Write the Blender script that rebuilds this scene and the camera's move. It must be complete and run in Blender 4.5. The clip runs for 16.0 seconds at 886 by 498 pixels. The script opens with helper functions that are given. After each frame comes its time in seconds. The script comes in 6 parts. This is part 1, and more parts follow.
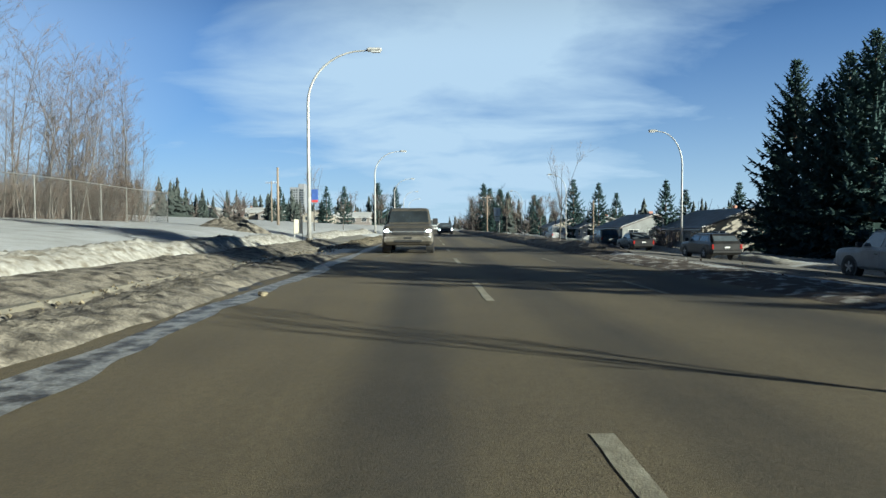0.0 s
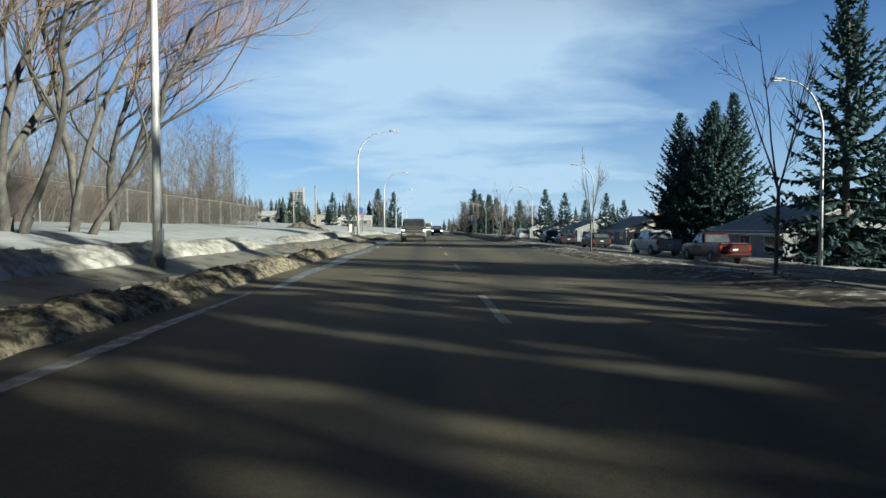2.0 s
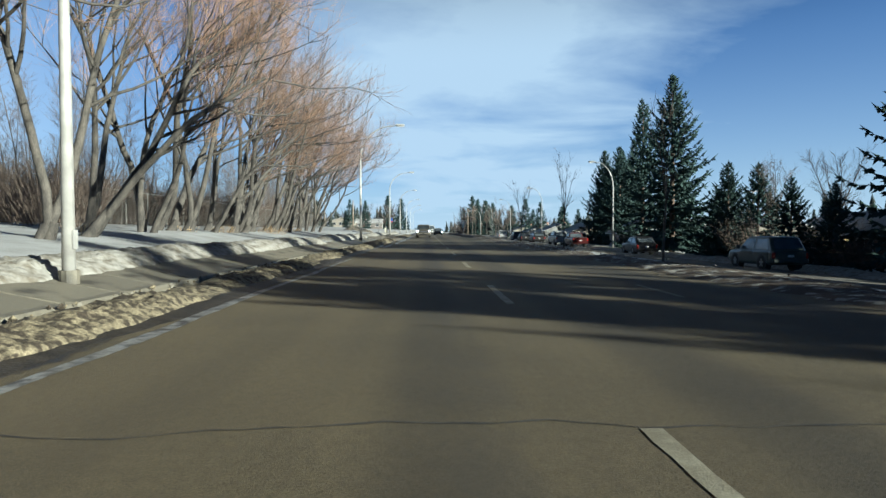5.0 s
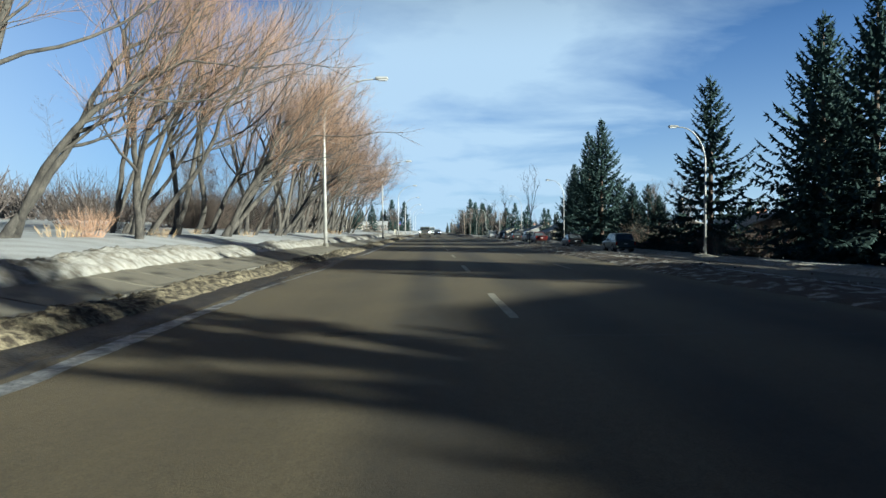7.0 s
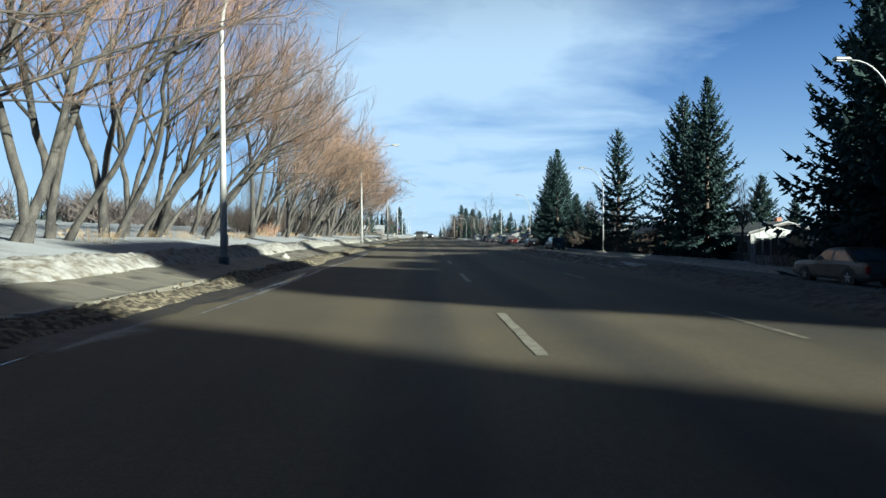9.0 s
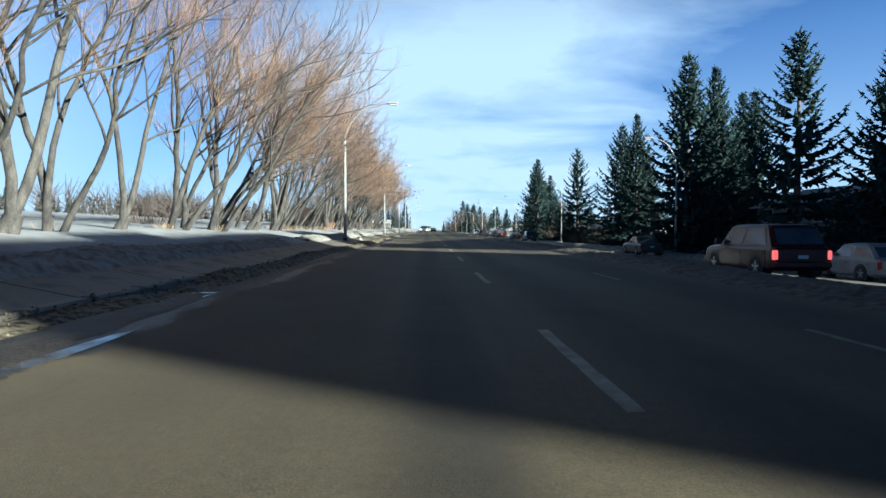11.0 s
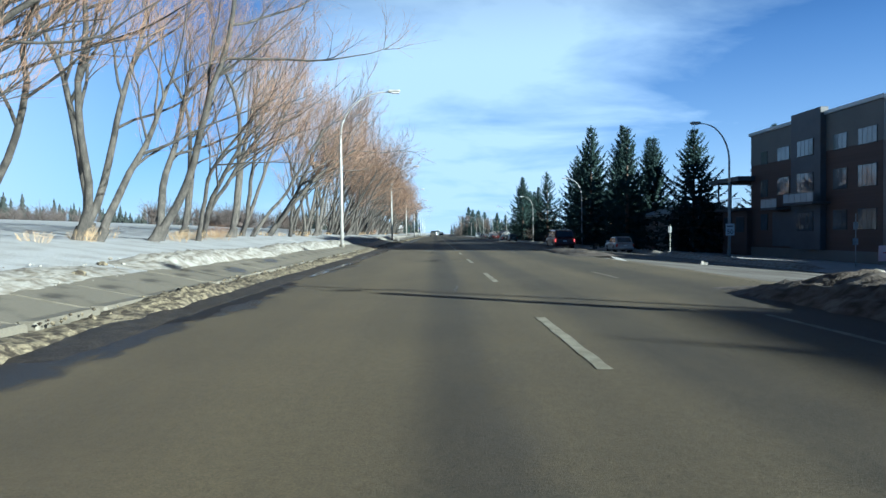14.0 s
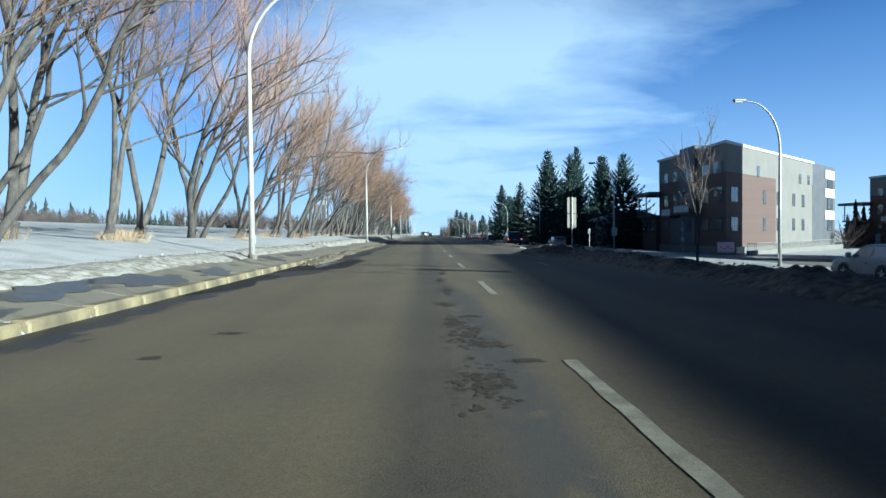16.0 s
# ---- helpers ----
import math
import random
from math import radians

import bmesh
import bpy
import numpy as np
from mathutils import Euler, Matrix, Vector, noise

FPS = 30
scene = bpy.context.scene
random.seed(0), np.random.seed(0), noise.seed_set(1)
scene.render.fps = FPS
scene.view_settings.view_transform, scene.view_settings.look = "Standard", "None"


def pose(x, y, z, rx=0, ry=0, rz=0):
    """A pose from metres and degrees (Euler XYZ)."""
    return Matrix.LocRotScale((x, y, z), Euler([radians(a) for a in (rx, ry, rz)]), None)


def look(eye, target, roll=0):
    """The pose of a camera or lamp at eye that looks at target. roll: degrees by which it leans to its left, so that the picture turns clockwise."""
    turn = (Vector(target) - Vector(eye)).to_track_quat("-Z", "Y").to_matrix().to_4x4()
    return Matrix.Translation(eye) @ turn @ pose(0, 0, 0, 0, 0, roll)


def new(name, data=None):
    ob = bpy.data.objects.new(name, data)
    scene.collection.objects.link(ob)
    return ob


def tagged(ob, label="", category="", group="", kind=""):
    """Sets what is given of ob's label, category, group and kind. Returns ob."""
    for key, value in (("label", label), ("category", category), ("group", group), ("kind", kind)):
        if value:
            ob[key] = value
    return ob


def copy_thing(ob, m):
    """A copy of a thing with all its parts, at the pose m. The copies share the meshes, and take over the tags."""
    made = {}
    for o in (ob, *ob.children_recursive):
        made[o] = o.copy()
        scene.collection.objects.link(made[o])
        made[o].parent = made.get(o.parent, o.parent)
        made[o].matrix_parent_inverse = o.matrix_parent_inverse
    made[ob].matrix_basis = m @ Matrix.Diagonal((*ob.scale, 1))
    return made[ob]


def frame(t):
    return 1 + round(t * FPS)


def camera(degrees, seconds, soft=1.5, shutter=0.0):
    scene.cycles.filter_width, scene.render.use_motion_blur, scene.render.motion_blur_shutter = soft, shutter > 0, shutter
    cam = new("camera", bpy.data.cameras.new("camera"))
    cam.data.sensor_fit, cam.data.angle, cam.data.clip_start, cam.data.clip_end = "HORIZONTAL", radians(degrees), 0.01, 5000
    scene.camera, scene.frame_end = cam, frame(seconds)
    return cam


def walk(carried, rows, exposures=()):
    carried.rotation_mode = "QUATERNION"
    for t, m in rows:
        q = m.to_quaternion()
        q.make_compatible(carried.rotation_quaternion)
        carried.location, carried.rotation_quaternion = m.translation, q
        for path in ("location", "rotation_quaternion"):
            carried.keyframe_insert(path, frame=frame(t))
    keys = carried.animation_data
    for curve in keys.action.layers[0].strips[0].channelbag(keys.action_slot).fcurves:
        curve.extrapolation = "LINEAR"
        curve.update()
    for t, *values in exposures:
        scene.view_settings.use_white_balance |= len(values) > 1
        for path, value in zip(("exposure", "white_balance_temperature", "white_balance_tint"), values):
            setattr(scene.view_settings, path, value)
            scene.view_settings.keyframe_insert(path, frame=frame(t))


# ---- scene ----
cam = camera(70.0, 16.0)
EXPOSURES = [(0.0, 1.52, 4800, 0), (4.7, 1.54, 4750, 0), (9.2, 1.70, 4650, 0), (11.5, 1.92, 4520, 1), (16.0, 1.74, 4300, 0)]
PATH = [
    (0.0, 0.224, -3.269, 1.097, 87.92, 0.21, -1.34),
    (0.5, 0.199, -9.564, 1.097, 88.04, 0.30, -1.58),
    (1.0, 0.177, -15.881, 1.097, 88.19, -0.32, -1.27),
    (1.5, 0.221, -22.132, 1.097, 87.93, -0.48, -1.40),
    (2.0, 0.180, -28.306, 1.097, 88.10, 0.10, -1.77),
    (2.5, 0.151, -34.751, 1.097, 87.82, 0.09, -1.70),
    (3.0, 0.121, -41.133, 1.097, 88.02, 0.24, -2.04),
    (3.5, 0.068, -47.349, 1.097, 87.97, 0.16, -2.13),
    (4.0, -0.006, -53.603, 1.097, 88.23, 0.30, -2.06),
    (4.5, -0.066, -60.126, 1.097, 88.27, 0.20, -1.79),
    (4.7, -0.089, -62.640, 1.097, 88.24, -0.10, -1.73),
    (5.0, -0.107, -66.420, 1.097, 88.28, 0.11, -1.46),
    (5.5, -0.092, -72.784, 1.097, 88.30, 0.19, -1.34),
    (6.0, -0.044, -79.188, 1.097, 88.31, 0.22, -1.30),
    (6.5, 0.017, -85.595, 1.097, 88.36, 0.33, -1.26),
    (6.8, 0.049, -89.421, 1.097, 88.45, 0.63, -1.18),
    (7.0, 0.064, -91.952, 1.097, 88.36, 0.56, -1.31),
    (7.5, 0.071, -98.045, 1.097, 88.49, 0.43, -1.48),
    (8.0, 0.106, -104.180, 1.097, 88.63, -0.15, -1.57),
    (8.5, 0.118, -110.393, 1.097, 88.61, 0.10, -1.87),
    (9.0, 0.043, -116.759, 1.097, 88.70, 0.19, -1.88),
    (9.2, 0.018, -119.288, 1.097, 88.46, 0.23, -1.96),
    (9.5, -0.021, -123.056, 1.097, 88.36, 0.21, -1.55),
    (10.0, -0.082, -129.294, 1.097, 88.31, 0.19, -1.38),
    (10.5, -0.126, -135.532, 1.097, 88.27, 0.13, -1.38),
    (11.0, -0.137, -141.823, 1.097, 88.17, -0.15, -1.55),
    (11.3, -0.122, -145.648, 1.097, 87.97, -0.97, -1.94),
    (11.5, -0.104, -148.222, 1.097, 87.91, -0.66, -1.65),
    (12.0, -0.078, -154.219, 1.097, 88.52, -0.38, -2.08),
    (12.5, -0.165, -160.503, 1.097, 88.08, 0.42, -2.30),
    (13.0, -0.256, -166.778, 1.097, 88.50, 0.48, -1.61),
    (13.5, -0.274, -173.053, 1.097, 88.51, 0.63, -1.07),
    (14.0, -0.217, -179.072, 1.097, 88.55, 0.62, -0.75),
    (14.5, -0.147, -185.379, 1.097, 88.33, 1.17, -0.78),
    (15.0, -0.113, -191.712, 1.097, 88.63, 1.06, -1.03),
    (15.5, -0.086, -197.544, 1.097, 88.36, 0.75, -1.24),
    (16.0, -0.109, -203.375, 1.097, 88.62, 0.63, -1.64),
]
walk(cam, [(t, pose(*p)) for t, *p in PATH], EXPOSURES)

world = bpy.data.worlds.new("world")
scene.world = world
world.use_nodes = True
SUN_EL, SUN_AZ = 15.5, 35.0  # height of the sun; its bearing from +x towards -y


def build_sky():
    nt = world.node_tree
    N, L = nt.nodes, nt.links
    bg = N["Background"]
    sky = N.new("ShaderNodeTexSky")
    sky.sky_type, sky.sun_disc = "NISHITA", False
    sky.sun_elevation, sky.sun_rotation = radians(SUN_EL), radians(90 + SUN_AZ)
    sky.air_density, sky.dust_density, sky.ozone_density = 1.0, 0.0, 3.0
    tc = N.new("ShaderNodeTexCoord")
    sep = N.new("ShaderNodeSeparateXYZ")
    L.new(tc.outputs["Generated"], sep.inputs[0])

    def op(kind, a, b=None, clamp=False):
        n = N.new("ShaderNodeMath")
        n.operation, n.use_clamp = kind, clamp
        for i, v in enumerate((a, b)):
            if v is None:
                continue
            if isinstance(v, (int, float)):
                n.inputs[i].default_value = v
            else:
                L.new(v, n.inputs[i])
        return n.outputs[0]

    # cloud sheet: direction projected on a flat layer high above
    zc = op("ADD", op("MAXIMUM", sep.outputs[2], 0.0), 0.16)
    comb = N.new("ShaderNodeCombineXYZ")
    L.new(op("DIVIDE", sep.outputs[0], zc), comb.inputs[0])
    L.new(op("DIVIDE", sep.outputs[1], zc), comb.inputs[1])
    n1 = N.new("ShaderNodeTexNoise")
    n1.inputs["Scale"].default_value, n1.inputs["Detail"].default_value, n1.inputs["Roughness"].default_value = 1.7, 7, 0.55
    n1.inputs["Distortion"].default_value = 0.35
    mp = N.new("ShaderNodeMapping")
    mp.inputs["Location"].default_value = (2.35, 0.35, 0.0)
    mp.inputs["Rotation"].default_value = (0, 0, radians(14))
    mp.inputs["Scale"].default_value = (0.75, 1.0, 1.0)
    L.new(comb.outputs[0], mp.inputs[0])
    L.new(mp.outputs[0], n1.inputs["Vector"])
    n2 = N.new("ShaderNodeTexNoise")
    n2.inputs["Scale"].default_value, n2.inputs["Detail"].default_value = 0.45, 2
    L.new(mp.outputs[0], n2.inputs["Vector"])
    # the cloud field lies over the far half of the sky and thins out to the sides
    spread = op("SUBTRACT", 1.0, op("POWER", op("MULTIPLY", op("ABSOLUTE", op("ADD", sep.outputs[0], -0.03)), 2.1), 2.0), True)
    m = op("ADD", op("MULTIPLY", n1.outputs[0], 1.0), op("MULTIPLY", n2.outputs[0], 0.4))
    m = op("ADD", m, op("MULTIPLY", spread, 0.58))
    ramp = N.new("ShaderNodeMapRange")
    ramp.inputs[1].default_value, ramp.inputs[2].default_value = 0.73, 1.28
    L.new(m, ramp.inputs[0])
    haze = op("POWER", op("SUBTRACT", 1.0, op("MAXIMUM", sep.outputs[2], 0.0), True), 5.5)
    # clouds and haze are cut behind the viewer so shaded ground stays darker
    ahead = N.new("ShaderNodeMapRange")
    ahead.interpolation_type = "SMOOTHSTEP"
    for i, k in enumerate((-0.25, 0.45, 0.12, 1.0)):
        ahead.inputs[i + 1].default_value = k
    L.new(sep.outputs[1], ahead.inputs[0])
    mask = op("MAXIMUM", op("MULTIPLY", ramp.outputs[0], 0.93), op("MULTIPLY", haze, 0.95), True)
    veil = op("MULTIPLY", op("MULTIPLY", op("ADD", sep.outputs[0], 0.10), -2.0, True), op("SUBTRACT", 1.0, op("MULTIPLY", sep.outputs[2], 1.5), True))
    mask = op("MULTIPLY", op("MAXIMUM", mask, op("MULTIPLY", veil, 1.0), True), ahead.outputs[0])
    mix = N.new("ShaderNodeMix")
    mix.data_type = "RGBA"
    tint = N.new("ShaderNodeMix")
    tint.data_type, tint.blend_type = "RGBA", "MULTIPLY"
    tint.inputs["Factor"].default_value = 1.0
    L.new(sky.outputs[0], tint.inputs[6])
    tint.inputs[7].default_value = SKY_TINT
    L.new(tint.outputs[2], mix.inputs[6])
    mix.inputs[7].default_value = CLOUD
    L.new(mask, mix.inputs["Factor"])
    # the clear sky deepens towards the zenith, dimmed further to cut the fill light
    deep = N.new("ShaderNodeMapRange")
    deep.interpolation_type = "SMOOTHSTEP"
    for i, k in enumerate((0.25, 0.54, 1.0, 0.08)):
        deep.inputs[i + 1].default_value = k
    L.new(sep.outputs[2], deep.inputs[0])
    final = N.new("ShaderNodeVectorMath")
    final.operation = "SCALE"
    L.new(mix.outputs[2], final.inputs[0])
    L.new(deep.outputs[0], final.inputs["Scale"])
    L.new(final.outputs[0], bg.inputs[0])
    bg.inputs[1].default_value = SKY


SKY = 0.034
SKY_TINT = (0.27, 0.57, 0.86, 1)
CLOUD = (6.9, 7.1, 6.8, 1)
build_sky()
sun = new("sun", bpy.data.lights.new("sun", "SUN"))
sun.data.energy, sun.data.angle, sun.data.color = 5.0, radians(0.5), (1.0, 0.81, 0.53)
_e, _a = radians(SUN_EL), radians(SUN_AZ)
SUNWARD = Vector((math.cos(_e) * math.cos(_a), -math.cos(_e) * math.sin(_a), math.sin(_e)))
sun.matrix_world = look((60, -80, 60), Vector((60, -80, 60)) - SUNWARD)


# ---- materials ----
def material(name, rough=0.7, metal=0.0):
    m = bpy.data.materials.new(name)
    m.use_nodes = True
    b = m.node_tree.nodes["Principled BSDF"]
    b.inputs["Roughness"].default_value, b.inputs["Metallic"].default_value = rough, metal
    return m, m.node_tree.nodes, m.node_tree.links, b


def two_tone(name, a, b, scale=4.0, rough=0.75, metal=0.0, bump=0.0, bscale=60.0, fine=0.12, per_object=0.0, lo=0.35, hi=0.65, stretch=(1, 1, 1), spec=0.5):
    """Base colour that wanders between a and b at one scale, with a finer grain over it and a bump."""
    m, N, L, bs = material(name, rough, metal)
    bs.inputs["Specular IOR Level"].default_value = spec
    tc = N.new("ShaderNodeNewGeometry") if not per_object else N.new("ShaderNodeTexCoord")
    mp = N.new("ShaderNodeMapping")
    mp.inputs["Scale"].default_value = stretch
    L.new(tc.outputs["Position"] if not per_object else tc.outputs["Object"], mp.inputs[0])
    n1 = N.new("ShaderNodeTexNoise")
    n1.inputs["Scale"].default_value, n1.inputs["Detail"].default_value = scale, 5
    L.new(mp.outputs[0], n1.inputs["Vector"])
    mr = N.new("ShaderNodeMapRange")
    mr.inputs[1].default_value, mr.inputs[2].default_value = lo, hi
    L.new(n1.outputs[0], mr.inputs[0])
    mix = N.new("ShaderNodeMix")
    mix.data_type = "RGBA"
    mix.inputs[6].default_value, mix.inputs[7].default_value = (*a, 1), (*b, 1)
    L.new(mr.outputs[0], mix.inputs["Factor"])
    n2 = N.new("ShaderNodeTexNoise")
    n2.inputs["Scale"].default_value, n2.inputs["Detail"].default_value = bscale, 3
    L.new(mp.outputs[0], n2.inputs["Vector"])
    hsv = N.new("ShaderNodeHueSaturation")
    L.new(mix.outputs[2], hsv.inputs["Color"])
    val = N.new("ShaderNodeMapRange")
    val.inputs[1].default_value, val.inputs[2].default_value = 0.3, 0.7
    val.inputs[3].default_value, val.inputs[4].default_value = 1 - fine, 1 + fine
    L.new(n2.outputs[0], val.inputs[0])
    last = val.outputs[0]
    if per_object:
        oi = N.new("ShaderNodeObjectInfo")
        r = N.new("ShaderNodeMapRange")
        r.inputs[3].default_value, r.inputs[4].default_value = 1 - per_object, 1 + per_object
        L.new(oi.outputs["Random"], r.inputs[0])
        mu = N.new("ShaderNodeMath")
        mu.operation = "MULTIPLY"
        L.new(last, mu.inputs[0])
        L.new(r.outputs[0], mu.inputs[1])
        last = mu.outputs[0]
    L.new(last, hsv.inputs["Value"])
    L.new(hsv.outputs[0], bs.inputs["Base Color"])
    if bump:
        bp = N.new("ShaderNodeBump")
        bp.inputs["Strength"].default_value, bp.inputs["Distance"].default_value = bump, 0.02
        L.new(n2.outputs[0], bp.inputs["Height"])
        L.new(bp.outputs[0], bs.inputs["Normal"])
    return m


def glow(name, colour, power):
    m, N, L, b = material(name, 0.3)
    b.inputs["Base Color"].default_value = (0.8, 0.8, 0.8, 1)
    b.inputs["Emission Color"].default_value, b.inputs["Emission Strength"].default_value = (*colour, 1), power
    return m


def asphalt_material():
    """Dry salted asphalt: paler wheel tracks along the lanes, stains, stone grain; wet and dark towards the gutter."""
    m, N, L, bs = material("asphalt", 0.8)
    geo = N.new("ShaderNodeNewGeometry")
    sep = N.new("ShaderNodeSeparateXYZ")
    L.new(geo.outputs["Position"], sep.inputs[0])

    def noise(scale, detail, stretch=(1, 1, 1), rough=0.55):
        mp = N.new("ShaderNodeMapping")
        mp.inputs["Scale"].default_value = stretch
        L.new(geo.outputs["Position"], mp.inputs[0])
        n = N.new("ShaderNodeTexNoise")
        n.inputs["Scale"].default_value, n.inputs["Detail"].default_value, n.inputs["Roughness"].default_value = scale, detail, rough
        L.new(mp.outputs[0], n.inputs["Vector"])
        return n.outputs[0]

    def op(kind, a, b, clamp=False):
        n = N.new("ShaderNodeMath")
        n.operation, n.use_clamp = kind, clamp
        for i, v in enumerate((a, b)):
            if isinstance(v, (int, float)):
                n.inputs[i].default_value = v
            else:
                L.new(v, n.inputs[i])
        return n.outputs[0]

    def rng(v, a, b, c, d, smooth=True):
        n = N.new("ShaderNodeMapRange")
        n.interpolation_type = "SMOOTHSTEP" if smooth else "LINEAR"
        for i, k in enumerate((a, b, c, d)):
            n.inputs[i + 1].default_value = k
        L.new(v, n.inputs[0])
        return n.outputs[0]

    long = noise(0.9, 4, (1.0, 0.06, 1))
    blot = noise(0.55, 6)
    grain = noise(62, 5, (1, 1, 1), 0.75)
    coarse = noise(16, 6, (1, 0.7, 1), 0.65)
    x = op("ADD", sep.outputs[0], op("MULTIPLY", op("SUBTRACT", long, 0.5), 0.5))
    # polished and dusted bands where the wheels run, darker oil band between them
    band_a = rng(op("ABSOLUTE", op("ADD", x, 0.02), 0), 0.10, 0.55, 1, 0)
    band_b = rng(op("ABSOLUTE", op("SUBTRACT", x, 1.95), 0), 0.15, 0.70, 1, 0)
    band_c = rng(op("ABSOLUTE", op("SUBTRACT", x, 4.6), 0), 0.3, 1.3, 1, 0)
    bands = op("ADD", op("ADD", band_a, band_b, True), band_c, True)
    tracks = op("SUBTRACT", 1.0, op("MULTIPLY", bands, 0.85), True)
    tone = op("ADD", op("MULTIPLY", tracks, 0.60), op("MULTIPLY", rng(blot, 0.3, 0.7, 0, 1), 0.22))
    tone = op("ADD", tone, op("MULTIPLY", rng(long, 0.35, 0.65, 0, 1), 0.22), True)
    mix = N.new("ShaderNodeMix")
    mix.data_type = "RGBA"
    mix.inputs[6].default_value, mix.inputs[7].default_value = (0.020, 0.017, 0.013, 1), (0.104, 0.083, 0.045, 1)
    L.new(tone, mix.inputs["Factor"])
    hsv = N.new("ShaderNodeHueSaturation")
    L.new(mix.outputs[2], hsv.inputs["Color"])
    L.new(op("ADD", op("MULTIPLY", rng(grain, 0.3, 0.7, 0, 1, False), 0.90), op("ADD", op("MULTIPLY", rng(coarse, 0.35, 0.65, 0, 1, False), 0.28), 0.40)), hsv.inputs["Value"])
    # melt water soaked in along the gutter, with a ragged edge
    wet = rng(op("ADD", op("ADD", x, rng(sep.outputs[1], -189, -184, 0.75, 0.0)), op("ADD", op("MULTIPLY", op("SUBTRACT", noise(0.35, 5, (1, 0.5, 1)), 0.5), 2.2), op("MULTIPLY", op("SUBTRACT", noise(2.2, 6, (1, 0.6, 1), 0.7), 0.5), 1.3))), -3.4, -3.15, 1, 0)
    # blotches of oil and crumbled surface along the middle of the lane
    far_blots = rng(sep.outputs[1], -193, -187, 1.0, 0.3)
    trail = op("SUBTRACT", op("SUBTRACT", x, 0.10), op("MULTIPLY", far_blots, 0.40))
    band = rng(op("ABSOLUTE", trail, 0), 0.08, 0.36, 1, 0)
    blots = rng(op("ADD", noise(1.3, 7, (1.4, 0.8, 1), 0.7), op("ADD", op("MULTIPLY", noise(0.12, 2), 0.35), op("MULTIPLY", far_blots, 0.10))), 0.60, 0.74, 0, 0.95)
    oil = N.new("ShaderNodeMix")
    oil.data_type = "RGBA"
    L.new(op("MULTIPLY", op("MULTIPLY", band, far_blots), blots), oil.inputs["Factor"])
    L.new(hsv.outputs[0], oil.inputs[6])
    oil.inputs[7].default_value = (0.045, 0.040, 0.034, 1)
    dark = N.new("ShaderNodeMix")
    dark.data_type = "RGBA"
    L.new(wet, dark.inputs["Factor"])
    L.new(oil.outputs[2], dark.inputs[6])
    dark.inputs[7].default_value = (0.016, 0.0145, 0.0125, 1)
    L.new(dark.outputs[2], bs.inputs["Base Color"])
    L.new(rng(wet, 0, 1, 0.82, 0.48, False), bs.inputs["Roughness"])
    bp = N.new("ShaderNodeBump")
    bp.inputs["Strength"].default_value, bp.inputs["Distance"].default_value = 0.55, 0.012
    L.new(grain, bp.inputs["Height"])
    L.new(bp.outputs[0], bs.inputs["Normal"])
    return m


def snow_material(name, clean, dirt, lo, hi, scale, bump=0.5):
    m = two_tone(name, clean, dirt, scale, 0.75, 0, bump, 14.0, 0.07, lo=lo, hi=hi)
    m.node_tree.nodes["Principled BSDF"].inputs["Subsurface Weight"].default_value = 0.0
    return m


def water_material():
    """Shallow meltwater: still in places, broken by grit and slush in others."""
    m, N, L, bs = material("meltwater", 0.1)
    bs.inputs["Specular IOR Level"].default_value = 0.08
    geo = N.new("ShaderNodeNewGeometry")
    n1 = N.new("ShaderNodeTexNoise")
    n1.inputs["Scale"].default_value, n1.inputs["Detail"].default_value = 1.6, 5
    L.new(geo.outputs["Position"], n1.inputs["Vector"])
    r = N.new("ShaderNodeMapRange")
    for i, k in enumerate((0.42, 0.66, 0.08, 0.42)):
        r.inputs[i + 1].default_value = k
    L.new(n1.outputs[0], r.inputs[0])
    L.new(r.outputs[0], bs.inputs["Roughness"])
    mix = N.new("ShaderNodeMix")
    mix.data_type = "RGBA"
    mix.inputs[6].default_value, mix.inputs[7].default_value = (0.022, 0.019, 0.014, 1), (0.045, 0.038, 0.028, 1)
    L.new(n1.outputs[0], mix.inputs["Factor"])
    L.new(mix.outputs[2], bs.inputs["Base Color"])
    n2 = N.new("ShaderNodeTexNoise")
    n2.inputs["Scale"].default_value, n2.inputs["Detail"].default_value = 9, 3
    L.new(geo.outputs["Position"], n2.inputs["Vector"])
    bp = N.new("ShaderNodeBump")
    bp.inputs["Strength"].default_value, bp.inputs["Distance"].default_value = 0.12, 0.02
    L.new(n2.outputs[0], bp.inputs["Height"])
    L.new(bp.outputs[0], bs.inputs["Normal"])
    return m


M_ASPHALT = asphalt_material()
M_SNOW = snow_material("snow", (0.385, 0.389, 0.393), (0.271, 0.267, 0.257), 0.42, 0.72, 1.1, 0.95)
M_BANK = two_tone("ploughed_snow", (0.225, 0.192, 0.122), (0.040, 0.031, 0.020), 9.0, 0.85, 0, 1.0, 34, 0.35, lo=0.42, hi=0.58)
# darker ploughed snow: real grit, with tree shade also put into the colour
M_GRIT = two_tone("grit_dark_snow", (0.199, 0.178, 0.141), (0.0299, 0.0249, 0.0191), 3.6, 0.75, 0, 1.0, 26, 0.3, lo=0.40, hi=0.66)
M_BANKCLEAN = snow_material("heaped_snow", (0.329, 0.317, 0.286), (0.157, 0.139, 0.107), 0.42, 0.66, 4.2, 1.0)
M_SLUSH = two_tone("leaf_litter_and_slush", (0.137, 0.115, 0.093), (0.0342, 0.0262, 0.0187), 5.5, 0.8, 0, 0.9, 22, 0.3)
